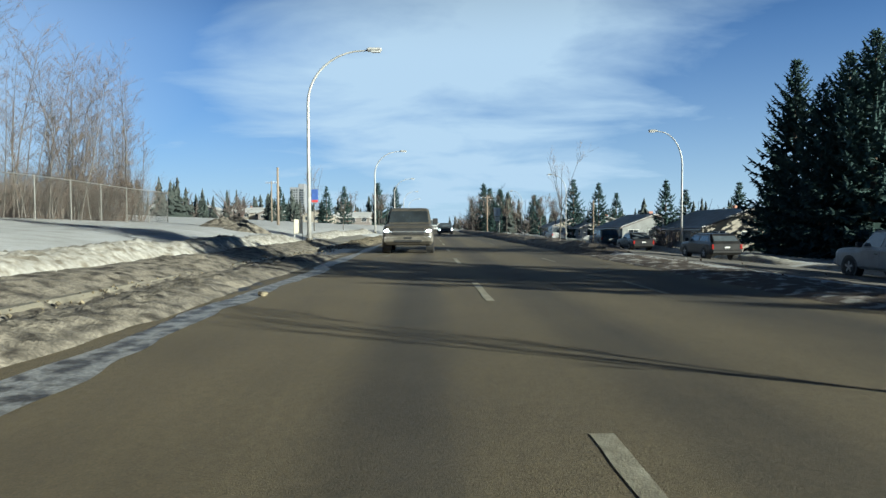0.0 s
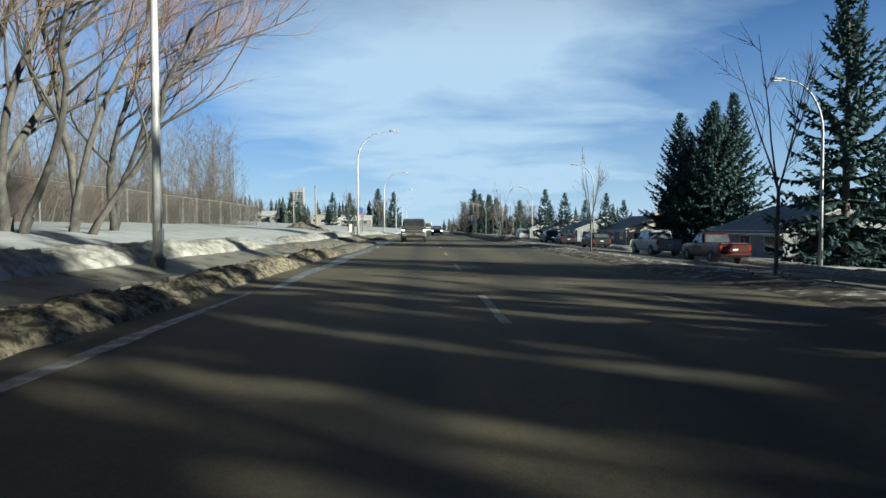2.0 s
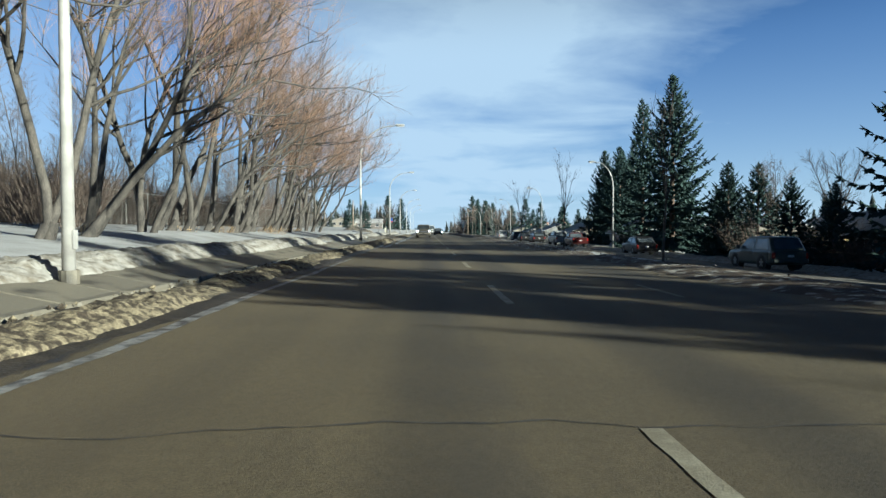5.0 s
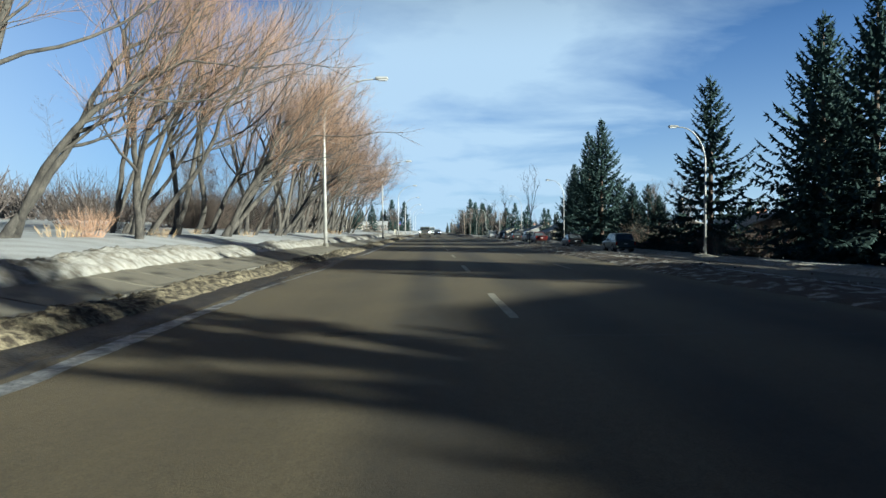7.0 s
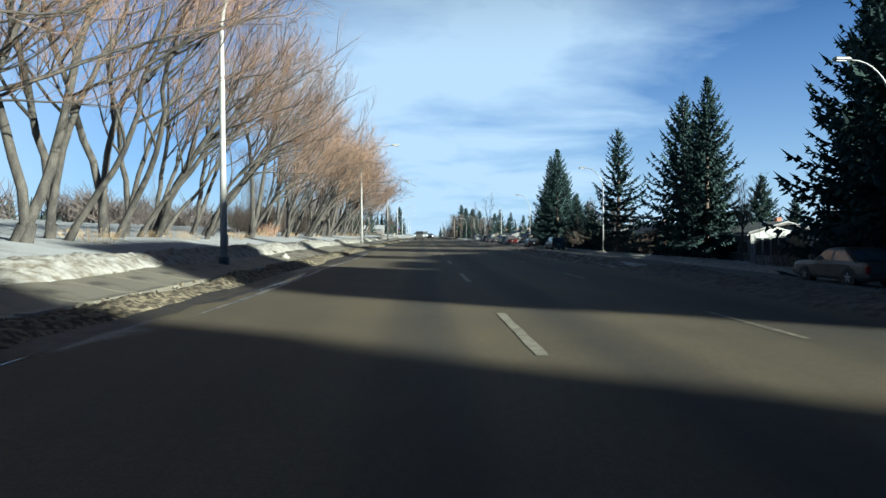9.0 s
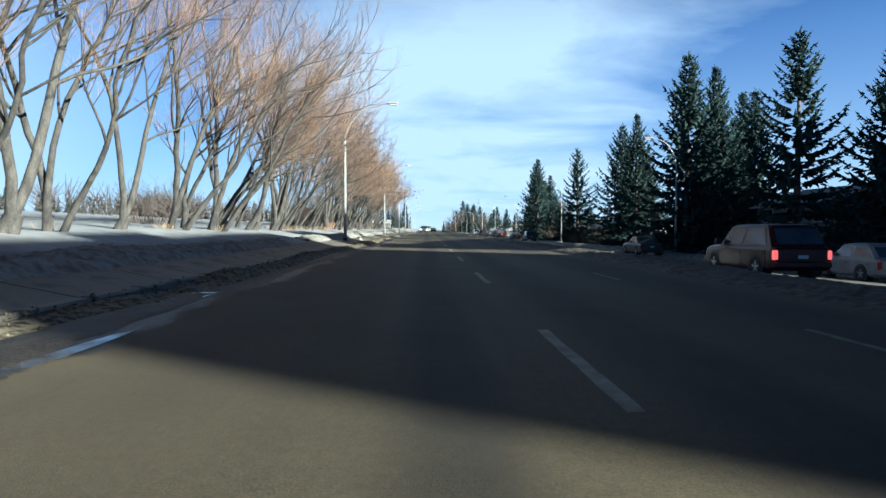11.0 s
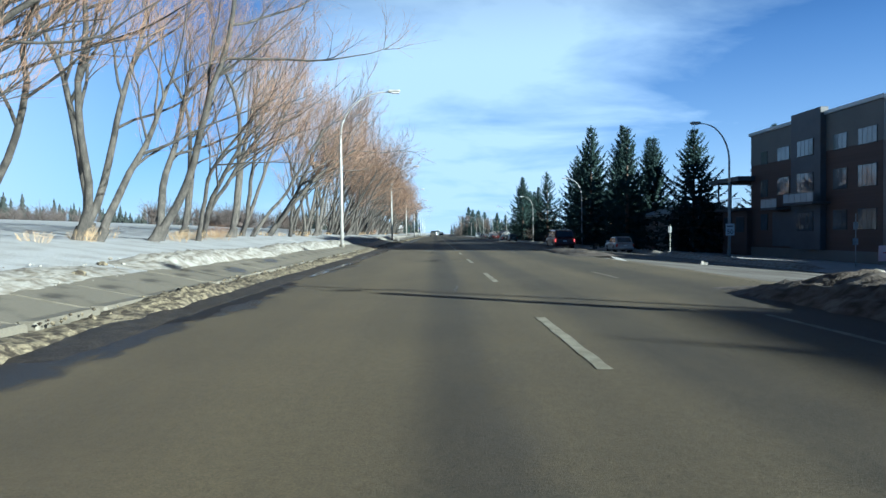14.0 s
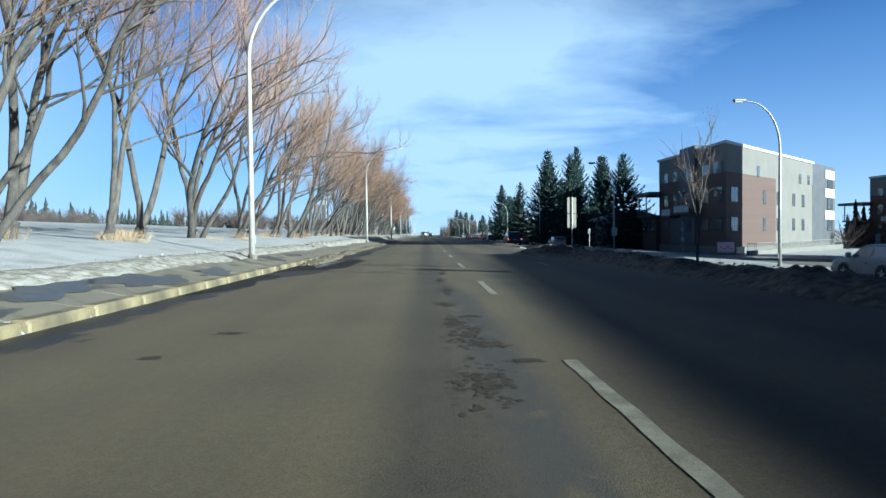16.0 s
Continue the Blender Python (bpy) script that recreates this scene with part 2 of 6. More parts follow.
M_GUTTER = two_tone("wet_gutter_slush", (0.0384, 0.0322, 0.0248), (0.00992, 0.00806, 0.0062), 4.5, 0.6, 0, 0.9, 26, 0.3)
M_SERVICE = two_tone("packed_grit_road", (0.080, 0.071, 0.058), (0.165, 0.155, 0.138), 0.5, 0.8, 0, 0.4, 40, 0.15)
M_CONC = two_tone("concrete", (0.16, 0.146, 0.112), (0.0579, 0.0531, 0.0422), 1.1, 0.6, 0, 0.25, 55, 0.16, per_object=0.08, lo=0.50, hi=0.62)
M_KERB = two_tone("worn_yellow_paint", (0.215, 0.182, 0.098), (0.092, 0.080, 0.052), 2.2, 0.7, 0, 0.3, 40, 0.12, per_object=0.07)
M_WATER = water_material()
M_WETROAD = two_tone("wet_asphalt", (0.008, 0.007, 0.006), (0.018, 0.015, 0.012), 3.5, 0.55, 0, 0.2, 45, 0.3, spec=0.15)
M_PAINT = two_tone("road_paint", (0.282, 0.266, 0.199), (0.166, 0.149, 0.104), 5, 0.65, 0, 0.3, 90, 0.18)
M_OLDPAINT = two_tone("worn_old_paint", (0.216, 0.195, 0.137), (0.0996, 0.0871, 0.0664), 6, 0.7, 0, 0.3, 90, 0.2)
M_TAR = two_tone("crack", (0.020, 0.018, 0.016), (0.05, 0.045, 0.04), 6, 0.6, 0, 0.2, 60, 0.15)
M_STAIN = two_tone("oil_stain", (0.032, 0.027, 0.020), (0.054, 0.045, 0.032), 9, 0.8, 0, 0.1, 70, 0.3, spec=0.2)
M_ICE = two_tone("grey_ice", (0.23, 0.23, 0.225), (0.045, 0.042, 0.038), 4.5, 0.5, 0, 0.6, 24, 0.3, lo=0.42, hi=0.60)
M_STRAW = two_tone("straw", (0.42, 0.31, 0.17), (0.30, 0.21, 0.11), 3, 0.9, 0, 0, 20, 0.2)
M_SIGNW = two_tone("yellowed_white_plate", (0.598, 0.564, 0.457), (0.515, 0.481, 0.382), 3, 0.5)
M_SIGNBACK = two_tone("dusty_sign_back", (0.204, 0.192, 0.15), (0.168, 0.159, 0.126), 3, 0.55)
M_WETCONC = two_tone("wet_concrete", (0.045, 0.043, 0.038), (0.085, 0.080, 0.068), 5.5, 0.34, 0, 0.3, 30, 0.25, spec=0.35)
M_SIGNG = two_tone("grey_sign_back", (0.32, 0.33, 0.34), (0.25, 0.26, 0.27), 3, 0.5, 0.3)
M_BLUE = two_tone("blue_cloth", (0.05, 0.10, 0.34), (0.04, 0.08, 0.27), 5, 0.8)
M_RED = two_tone("red_cloth", (0.42, 0.05, 0.05), (0.34, 0.04, 0.04), 5, 0.8)
M_PINK = two_tone("pink_board", (0.72, 0.42, 0.46), (0.78, 0.60, 0.60), 1.2, 0.5)
M_SHINGLE = two_tone("asphalt_shingles", (0.10, 0.09, 0.085), (0.16, 0.145, 0.13), 3, 0.9, 0, 0.5, 30, 0.2)
M_STUCCO = two_tone("pale_stucco", (0.249, 0.253, 0.249), (0.199, 0.203, 0.199), 1.2, 0.9, 0, 0.4, 60, 0.1)
M_CREAM = two_tone("cream_stucco", (0.266, 0.241, 0.199), (0.216, 0.195, 0.162), 1.2, 0.9, 0, 0.4, 60, 0.1)
M_YELLOW = two_tone("yellow_stucco", (0.56, 0.45, 0.24), (0.48, 0.38, 0.2), 1.2, 0.9, 0, 0.4, 60, 0.1)
M_SIDE = two_tone("dark_siding", (0.13, 0.115, 0.105), (0.18, 0.16, 0.145), 1.0, 0.8, 0, 0.5, 3, 0.15, stretch=(0.3, 0.3, 6))
M_BRICK = two_tone("brick", (0.26, 0.13, 0.09), (0.34, 0.18, 0.12), 3, 0.85, 0, 0.5, 18, 0.2)
M_DOOR = two_tone("painted_door", (0.20, 0.11, 0.08), (0.16, 0.09, 0.07), 3, 0.5)
M_TOWER = two_tone("tower_concrete", (0.20, 0.205, 0.22), (0.165, 0.17, 0.185), 0.2, 0.85)
M_CLAD = two_tone("brown_cladding", (0.070, 0.043, 0.033), (0.080, 0.050, 0.039), 0.5, 0.75, 0, 0.3, 2.2, 0.10, stretch=(0.05, 0.05, 3.0))
M_PANEL = two_tone("pale_panels", (0.142, 0.134, 0.118), (0.122, 0.116, 0.102), 0.5, 0.7, 0, 0.1, 8, 0.05)
M_NAVY = two_tone("charcoal_panels", (0.055, 0.058, 0.066), (0.075, 0.078, 0.088), 0.6, 0.6, 0, 0.1, 8, 0.08)
M_SKYGLASS = two_tone("reflecting_glass", (0.06, 0.07, 0.085), (0.10, 0.115, 0.13), 0.4, 0.04, 0, 0, 2, 0.1, spec=1.0)
M_FROST = two_tone("frosted_glass", (0.42, 0.46, 0.48), (0.36, 0.40, 0.42), 1, 0.3)
M_SCREEN = two_tone("sky_reflecting_windscreen", (0.035, 0.042, 0.048), (0.018, 0.021, 0.024), 1.4, 0.06, 0, 0, 4, 0.1, spec=1.0)
M_CARGLASS = two_tone("car_glass", (0.05, 0.06, 0.07), (0.085, 0.098, 0.11), 1.5, 0.05, 0, 0, 4, 0.1, spec=1.0)
M_CARGREY = two_tone("dusty_grey_paint", (0.088, 0.080, 0.066), (0.058, 0.053, 0.044), 2.5, 0.4, 0.15, 0, 30, 0.12)
M_CARSILVER = two_tone("silver_paint", (0.48, 0.48, 0.48), (0.40, 0.40, 0.39), 2.5, 0.35, 0.4, 0, 30, 0.06)
# white, red, black and beige are darkened: the cars' shade is in the paint
M_CARWHITE = two_tone("white_car_paint", (0.289, 0.289, 0.285), (0.221, 0.218, 0.21), 2.0, 0.3, 0, 0, 30, 0.05)
M_CARRED = two_tone("red_car_paint", (0.0522, 0.0072, 0.00648), (0.036, 0.00576, 0.00504), 2.5, 0.3, 0, 0, 30, 0.08)
M_CARDARK = two_tone("black_car_paint", (0.010, 0.010, 0.012), (0.022, 0.021, 0.020), 2.5, 0.35, 0, 0, 30, 0.1)
M_CARGREEN = two_tone("dark_green_paint", (0.03, 0.045, 0.04), (0.05, 0.06, 0.055), 2.5, 0.3, 0, 0, 30, 0.1)
M_CARBEIGE = two_tone("beige_paint", (0.075, 0.066, 0.0526), (0.0583, 0.0511, 0.041), 2.5, 0.35, 0.2, 0, 30, 0.06)
M_GALV = two_tone("galvanised_steel", (0.332, 0.332, 0.324), (0.249, 0.249, 0.241), 3, 0.5, 0.4, 0.05, 60, 0.05)
M_POSTW = two_tone("weathered_white_steel", (0.432, 0.423, 0.398), (0.315, 0.307, 0.29), 3, 0.4, 0.1, 0.05, 60, 0.05)
M_LENS = two_tone("lamp_lens", (0.75, 0.76, 0.78), (0.6, 0.6, 0.62), 8, 0.2)
M_BARK = two_tone("grey_willow_bark", (0.098, 0.088, 0.074), (0.040, 0.036, 0.032), 5, 0.9, 0, 0.8, 34, 0.25, per_object=0.12, stretch=(1, 1, 0.35))
M_LITTER = two_tone("leaf_litter_and_snow", (0.349, 0.332, 0.299), (0.0581, 0.0415, 0.0274), 3.2, 0.85, 0, 0.9, 30, 0.3, lo=0.36, hi=0.47)
M_TWIG = two_tone("orange_brown_twigs", (0.30, 0.185, 0.115), (0.21, 0.132, 0.086), 0.4, 0.8, 0, 0, 20, 0.2, per_object=0.14)
M_THIN = two_tone("grey_poplar_bark", (0.123, 0.11, 0.0955), (0.0566, 0.0494, 0.0422), 4, 0.85, 0, 0.4, 30, 0.2, per_object=0.15)
M_BRUSH = two_tone("brown_brush", (0.125, 0.095, 0.074), (0.08, 0.062, 0.05), 1.0, 0.9, 0, 0, 20, 0.2, per_object=0.15)
M_NEEDLE = two_tone("spruce_needles", (0.036, 0.058, 0.052), (0.050, 0.075, 0.070), 1.2, 0.95, 0, 0, 18, 0.15, per_object=0.15, spec=0.1)
M_TRUNK = two_tone("spruce_bark", (0.13, 0.095, 0.07), (0.07, 0.052, 0.04), 5, 0.9, 0, 0.6, 30, 0.2)
M_FAR = two_tone("far_conifers", (0.0225, 0.031, 0.026), (0.0375, 0.0425, 0.0375), 0.08, 0.9, 0, 0, 2, 0.25)
M_FARD = two_tone("far_bare_woods", (0.11, 0.088, 0.077), (0.0715, 0.0605, 0.055), 0.1, 0.9, 0, 0, 2, 0.2)
M_GLASS = two_tone("dark_window_glass", (0.02, 0.024, 0.03), (0.03, 0.035, 0.04), 0.5, 0.05, 0, 0, 2, 0.05)
M_WHITE = two_tone("white_paint", (0.548, 0.548, 0.531), (0.481, 0.481, 0.465), 2, 0.55, 0, 0.05, 30, 0.05)
M_BLACK = two_tone("black_plastic", (0.018, 0.018, 0.019), (0.03, 0.03, 0.03), 4, 0.5, 0, 0.05, 60, 0.1)
M_RUBBER = two_tone("tyre_rubber", (0.022, 0.021, 0.02), (0.045, 0.042, 0.038), 8, 0.85, 0, 0.2, 60, 0.15)
M_RIM = two_tone("alloy", (0.50, 0.50, 0.50), (0.34, 0.33, 0.31), 6, 0.35, 0.7)
M_BUMPER = two_tone("dusty_chrome_bumper", (0.20, 0.185, 0.155), (0.12, 0.11, 0.09), 4, 0.45, 0.4, 0, 30, 0.12)
M_CHROME = two_tone("dull_chrome", (0.55, 0.55, 0.54), (0.42, 0.42, 0.41), 5, 0.25, 0.8)
M_HEAD = glow("lit_headlight", (1.0, 0.96, 0.86), 26)
M_HEADOFF = two_tone("headlight_glass", (0.55, 0.57, 0.6), (0.4, 0.42, 0.45), 8, 0.1)
M_TAILON = glow("lit_tail_light", (1.0, 0.08, 0.03), 0.35)
M_TAIL = two_tone("tail_light_glass", (0.28, 0.02, 0.015), (0.2, 0.015, 0.012), 8, 0.15)
M_WOODP = two_tone("weathered_pole", (0.24, 0.19, 0.14), (0.15, 0.12, 0.09), 4, 0.9, 0, 0.5, 40, 0.2, stretch=(1, 1, 0.2))
M_MESH = two_tone("fence_wire", (0.22, 0.215, 0.20), (0.16, 0.155, 0.145), 4, 0.5, 0.5)


# ---- building helpers ----
class Mesh:
    """Collects vertices and faces, several materials by index."""

    def __init__(self):
        self.v, self.f, self.m = [], [], []

    def add(self, verts, faces, mat=0):
        o = len(self.v)
        self.v += [tuple(p) for p in verts]
        self.f += [tuple(i + o for i in f) for f in faces]
        self.m += [mat] * len(faces)
        return self

    def box(self, x0, x1, y0, y1, z0, z1, mat=0, turn=None):
        vs = [Vector((x, y, z)) for z in (z0, z1) for x, y in ((x0, y0), (x1, y0), (x1, y1), (x0, y1))]
        if turn is not None:
            vs = [turn @ v for v in vs]
        return self.add(vs, [(3, 2, 1, 0), (4, 5, 6, 7), (0, 1, 5, 4), (1, 2, 6, 5), (2, 3, 7, 6), (3, 0, 4, 7)], mat)

    def rbox(self, x0, x1, y0, y1, z0, z1, b=0.03, mat=0, turn=None):
        """A box with bevelled edges."""
        b = min(b, (x1 - x0) * 0.45, (y1 - y0) * 0.45, (z1 - z0) * 0.45)
        rings = []
        for z, k in ((z0, b), (z0 + b, 0), (z1 - b, 0), (z1, b)):
            xa, xb, ya, yb = x0 + k, x1 - k, y0 + k, y1 - k
            c = b if k == 0 else b * 0.4
            rings.append([(xa + c, ya, z), (xb - c, ya, z), (xb, ya + c, z), (xb, yb - c, z), (xb - c, yb, z), (xa + c, yb, z), (xa, yb - c, z), (xa, ya + c, z)])
        return self.loft(rings, mat, turn=turn)

    def loft(self, rings, mat=0, caps=True, turn=None):
        n = len(rings[0])
        vs = [Vector(p) for r in rings for p in r]
        if turn is not None:
            vs = [turn @ v for v in vs]
        fs = [(i * n + j, i * n + (j + 1) % n, (i + 1) * n + (j + 1) % n, (i + 1) * n + j) for i in range(len(rings) - 1) for j in range(n)]
        if caps:
            fs += [tuple(range(n - 1, -1, -1)), tuple((len(rings) - 1) * n + j for j in range(n))]
        return self.add(vs, fs, mat)

    def tube(self, pts, radii, sides=6, mat=0, cap=False):
        pts = [Vector(p) for p in pts]
        rings, side = [], None
        for i, p in enumerate(pts):
            d = (pts[min(i + 1, len(pts) - 1)] - pts[max(i - 1, 0)]).normalized()
            if side is None:
                side = d.orthogonal().normalized()
            side = (side - d * side.dot(d))
            side = side.normalized() if side.length > 1e-5 else d.orthogonal().normalized()
            up = d.cross(side)
            rings.append([p + (side * math.cos(a) + up * math.sin(a)) * radii[i] for a in (2 * math.pi * k / sides for k in range(sides))])
        return self.loft(rings, mat, cap)

    def make(self, name, mats, parent=None, smooth=False, label="", loc=None):
        me = bpy.data.meshes.new(name)
        me.from_pydata(self.v, [], self.f)
        for m in (mats if isinstance(mats, (list, tuple)) else [mats]):
            me.materials.append(m)
        if any(self.m):
            me.polygons.foreach_set("material_index", self.m)
        if smooth:
            me.polygons.foreach_set("use_smooth", [True] * len(self.f))
        me.update()
        ob = new(name, me)
        if parent is not None:
            ob.parent = parent
        if label:
            ob["label"] = label
        if loc is not None:
            ob.location = loc
        return ob


def thing(name, label, category, group="", m=None):
    ob = new(name)
    ob.empty_display_size = 0.2
    tagged(ob, label, category, group)
    if m is not None:
        ob.matrix_basis = m
    return ob


def smooth_step(a, b, v):
    k = min(1.0, max(0.0, (v - a) / (b - a)))
    return k * k * (3 - 2 * k)


def crossing(y):
    """1 where the side street opens into the road."""
    return smooth_step(-170.6, -168.2, y) * (1 - smooth_step(-152.2, -149.4, y))


KERB, EDGE = -4.7, 6.6  # left kerb and right edge of the carriageway
ZL = [(-4.7, 0.02), (-4.9, 0.12), (-6.15, 0.36), (-7.4, 0.58), (-10.5, 1.0), (-18, 1.40), (-60, 3.5), (-120, 6.2), (-300, 6.6), (-2600, 7.0)]
ZR = [(6.6, 0.02), (7.4, 0.10), (8.4, -0.16), (8.6, -0.34), (19.2, -1.15), (21, -0.98), (27, -1.35), (36, -1.85), (80, -2.3), (300, -2.6), (2600, -3.0)]


def lerp_table(tab, x):
    for (a, za), (b, zb) in zip(tab, tab[1:]):
        if (a <= x <= b) or (b <= x <= a):
            return za + (zb - za) * (x - a) / (b - a)
    return tab[-1][1] if abs(x) > abs(tab[0][0]) else 0.0


def lie(x, y):
    """Height of the land."""
    if x < KERB:
        z = lerp_table(ZL, x)
        if x < -6.2:
            k = min(1.0, (-6.2 - x) / 3)
            z += k * (0.10 * noise.noise((x * 0.12, y * 0.12, 3)) + 0.03 * noise.noise((x * 0.7, y * 0.7, 7)))
        return z
    if x > EDGE:
        z = lerp_table(ZR, x)
        c = crossing(y)
        if x < 8.6:
            flat = -0.05 - 0.29 * (x - 6.6) / 2.0
            z = z * (1 - c) + flat * c
        if x > 21:
            z += min(1.0, (x - 21) / 4) * 0.06 * noise.noise((x * 0.2, y * 0.2, 5))
        return z
    return -0.06

# ---- the ground: one snow-covered sheet to the horizon ----
def build_ground():
    xs = [-2600, -1200, -600, -300, -200, -150, -120, -95, -75, -60, -48, -38, -30, -25, -22, -20, -18, -16.5, -15, -13.8, -12.6, -11.5, -10.5, -9.6, -8.8, -8.1, -7.4, -6.8, -6.15, -5.6, -4.9, -4.7, -4.69, 6.59, 6.6, 7.4, 8.0, 8.4, 8.6, 12, 16, 19.2, 21, 23, 25, 27, 30, 33, 36, 42, 50, 65, 80, 120, 200, 300, 600, 1200, 2600]
    ys = [-2600, -1200, -700, -450, -330, -290, -260] + [-240 + 1.5 * i for i in range(214)] + [85 + 6 * i for i in range(20)] + [210, 240, 280, 330, 400, 500, 700, 1000, 1600, 2600]
    mb = Mesh()
    nx = len(xs)
    mb.v = [(x, y, lie(x, y)) for y in ys for x in xs]
    mb.f = [(j * nx + i, j * nx + i + 1, (j + 1) * nx + i + 1, (j + 1) * nx + i) for j in range(len(ys) - 1) for i in range(nx - 1)]
    mb.m = [0] * len(mb.f)
    return tagged(mb.make("ground", M_SNOW, smooth=True), "snow-covered ground rising gently beside the road", "ground", kind="structure")


ground = build_ground()

# ---- the carriageway ----
mb = Mesh()
mb.box(KERB, EDGE, -700, 1400, -0.30, 0.0)
road = tagged(mb.make("road", M_ASPHALT), "dry salted brown-grey asphalt road, wet along the gutter", "road", kind="structure")

# the opposite carriageway, lower and tilted away, and the gap in the median
mb = Mesh()
ring = lambda y: [(8.6, y, -0.5), (19.2, y, -1.4), (19.2, y, -1.085), (8.6, y, -0.27)]
mb.loft([ring(-700), ring(1400)])
service = tagged(mb.make("road_2", M_SERVICE), "gritty opposite carriageway with packed snow along its edges", "road", kind="structure")
mb = Mesh()
ring = lambda y: [(EDGE, y, -0.3), (8.6, y, -0.5), (8.6, y, -0.27), (EDGE, y, 0.0)]
mb.loft([ring(-168.6), ring(-150.6)])
tagged(mb.make("road_3", M_ASPHALT), "asphalt crossing through the gap in the median", "road", kind="structure")
mb = Mesh()
mb.box(19.2, 90, -168.5, -151.5, -1.6, -0.9, turn=Matrix.Translation((19.2, 0, -1.09)) @ Matrix.Rotation(radians(1.0), 4, "Y") @ Matrix.Translation((-19.2, 0, 0.90)))
tagged(mb.make("road_4", M_SERVICE), "snowy side street between lawns and apartment block", "road", kind="structure")

# ---- left pavement: slabs, kerb stones ----
pavement = tagged(Mesh().box(-6.14, -4.95, -262, 150, -0.25, 0.05).make("pavement", M_CONC), "worn concrete pavement with a yellow-painted kerb", "pavement", kind="structure")


def slab_mesh():
    mb = Mesh()
    ring = lambda y, k: [(-6.15 + k, y, 0.05), (-4.93 - k, y, 0.05), (-4.93 - k, y, 0.140 - k * 0.6), (-6.15 + k, y, 0.385 - k * 0.6)]
    mb.loft([ring(0.008, 0.02), ring(0.03, 0.0), ring(1.47, 0.0), ring(1.492, 0.02)])
    return mb


def kerb_mesh():
    mb = Mesh()
    ring = lambda y, k: [(-4.93 + k, y, -0.1), (-4.69 - k, y, -0.1), (-4.69 - k, y, 0.11 - k), (-4.72 - k, y, 0.148 - k), (-4.93 + k, y, 0.150 - k)]
    mb.loft([ring(0.07, 0.03), ring(0.10, 0.0), ring(1.40, 0.0), ring(1.43, 0.03)])
    return mb


first_slab = slab_mesh().make("slab", M_CONC, pavement)
first_kerb = kerb_mesh().make("kerb_stone", M_KERB, pavement, label="yellow-painted kerb stone")
bare_kerb = kerb_mesh().make("kerb_stone", M_CONC, pavement, label="plain concrete kerb stone")
bare_kerb.location.y = -238.0 + 1.5 * 40
first_slab.location.y = first_kerb.location.y = -238.0
for i in range(1, 195):
    y = -238.0 + 1.5 * i
    a = new("slab", first_slab.data)
    a.parent, a.location = pavement, (0, y, 0.004 * math.sin(i * 2.1))
    a.rotation_euler = (0.002 * math.sin(i * 1.7), 0, 0)
    if i == 40:
        continue
    a = new("kerb_stone", first_kerb.data if i < 40 else bare_kerb.data)
    a.parent, a.location = pavement, (0.006 * math.sin(i * 1.3), y, 0.004 * math.sin(i * 0.9))

# ---- lane markings ----
def dash_mesh(w, seed):
    """A worn stripe with ragged edges."""
    r = random.Random(seed)
    mb = Mesh()
    n = 14
    left = [(-w / 2 + r.uniform(-0.008, 0.010), -3.1 + 3.1 * i / n, 0.0045) for i in range(n + 1)]
    right = [(w / 2 + r.uniform(-0.010, 0.008), -3.1 + 3.1 * i / n, 0.0045) for i in range(n + 1)]
    mb.add(left + right, [(i, n + 1 + i, n + 2 + i, i + 1) for i in range(n)])
    return mb


dashes = [dash_mesh(0.125, s).make("lane_dash", M_PAINT, road) for s in range(3)]
for s, d in enumerate(dashes):
    d.location = (1.125, 9 * (s + 4), 0)
for k in range(-45, 27):
    if k in (-4, -5, -6):
        continue
    d = new("lane_dash", dashes[k % 3].data)
    d.parent, d.location = road, (1.125, -9 * k, 0)
old_dash = dash_mesh(0.10, 9).make("lane_dash", M_OLDPAINT, road, label="worn faded lane stripe")
old_dash.location = (4.05, 189, 0)
for k in range(-20, 27):
    if k % 4 == 1:
        continue
    d = new("lane_dash", old_dash.data)
    d.parent, d.location, d.scale = road, (4.05, -9 * k, 0), (1, 0.75, 1)


# ---- cracks across and along the road ----
def crack(y, x0, x1, seed, w=0.035, along=False, skew=0.0):
    r = random.Random(seed)
    mb = Mesh()
    n = int(abs(x1 - x0) / 0.16) + 2
    off, up, dn = 0.0, [], []
    for i in range(n + 1):
        off += r.uniform(-0.06, 0.06)
        off *= 0.95
        k = x0 + (x1 - x0) * i / n
        ww = w * r.uniform(0.25, 1.1)
        c = y + off + skew * (k - x0)
        if along:
            up.append((c + ww / 2, k, 0.004))
            dn.append((c - ww / 2, k, 0.004))
        else:
            up.append((k, c + ww / 2, 0.004))
            dn.append((k, c - ww / 2, 0.004))
    mb.add(up + dn, [(i, i + 1, n + 2 + i, n + 1 + i) for i in range(n)])
    return mb.make("crack", M_TAR, road)


for i, (y, x0, x1) in enumerate([(-152.3, -2.3, -0.9), (-158.0, 1.3, 3.0), (-180.2, -2.3, -1.2),
                                 (-7.5, -2.8, 1.2), (-52.0, -2.6, 3.2), (-63, -3, 4.5), (-76, -2.4, 2.2), (-85.5, -3, 5), (-121, -3, 5), (-133, -2.6, 4), (-34, -3, 2), (-20.5, -3, 1), (15, -3, 5)]):
    crack(y, x0, x1, 100 + i, 0.026, skew=-0.03)
crack(0.12, -19.8, -14.0, 7, 0.018, True)
crack(-0.25, -12.0, -6.5, 8, 0.02, True)
crack(-166.6, -2.6, 0.1, 9, 0.05, skew=-0.03)
crack(0.1, -167.6, -166.0, 10, 0.06, True)


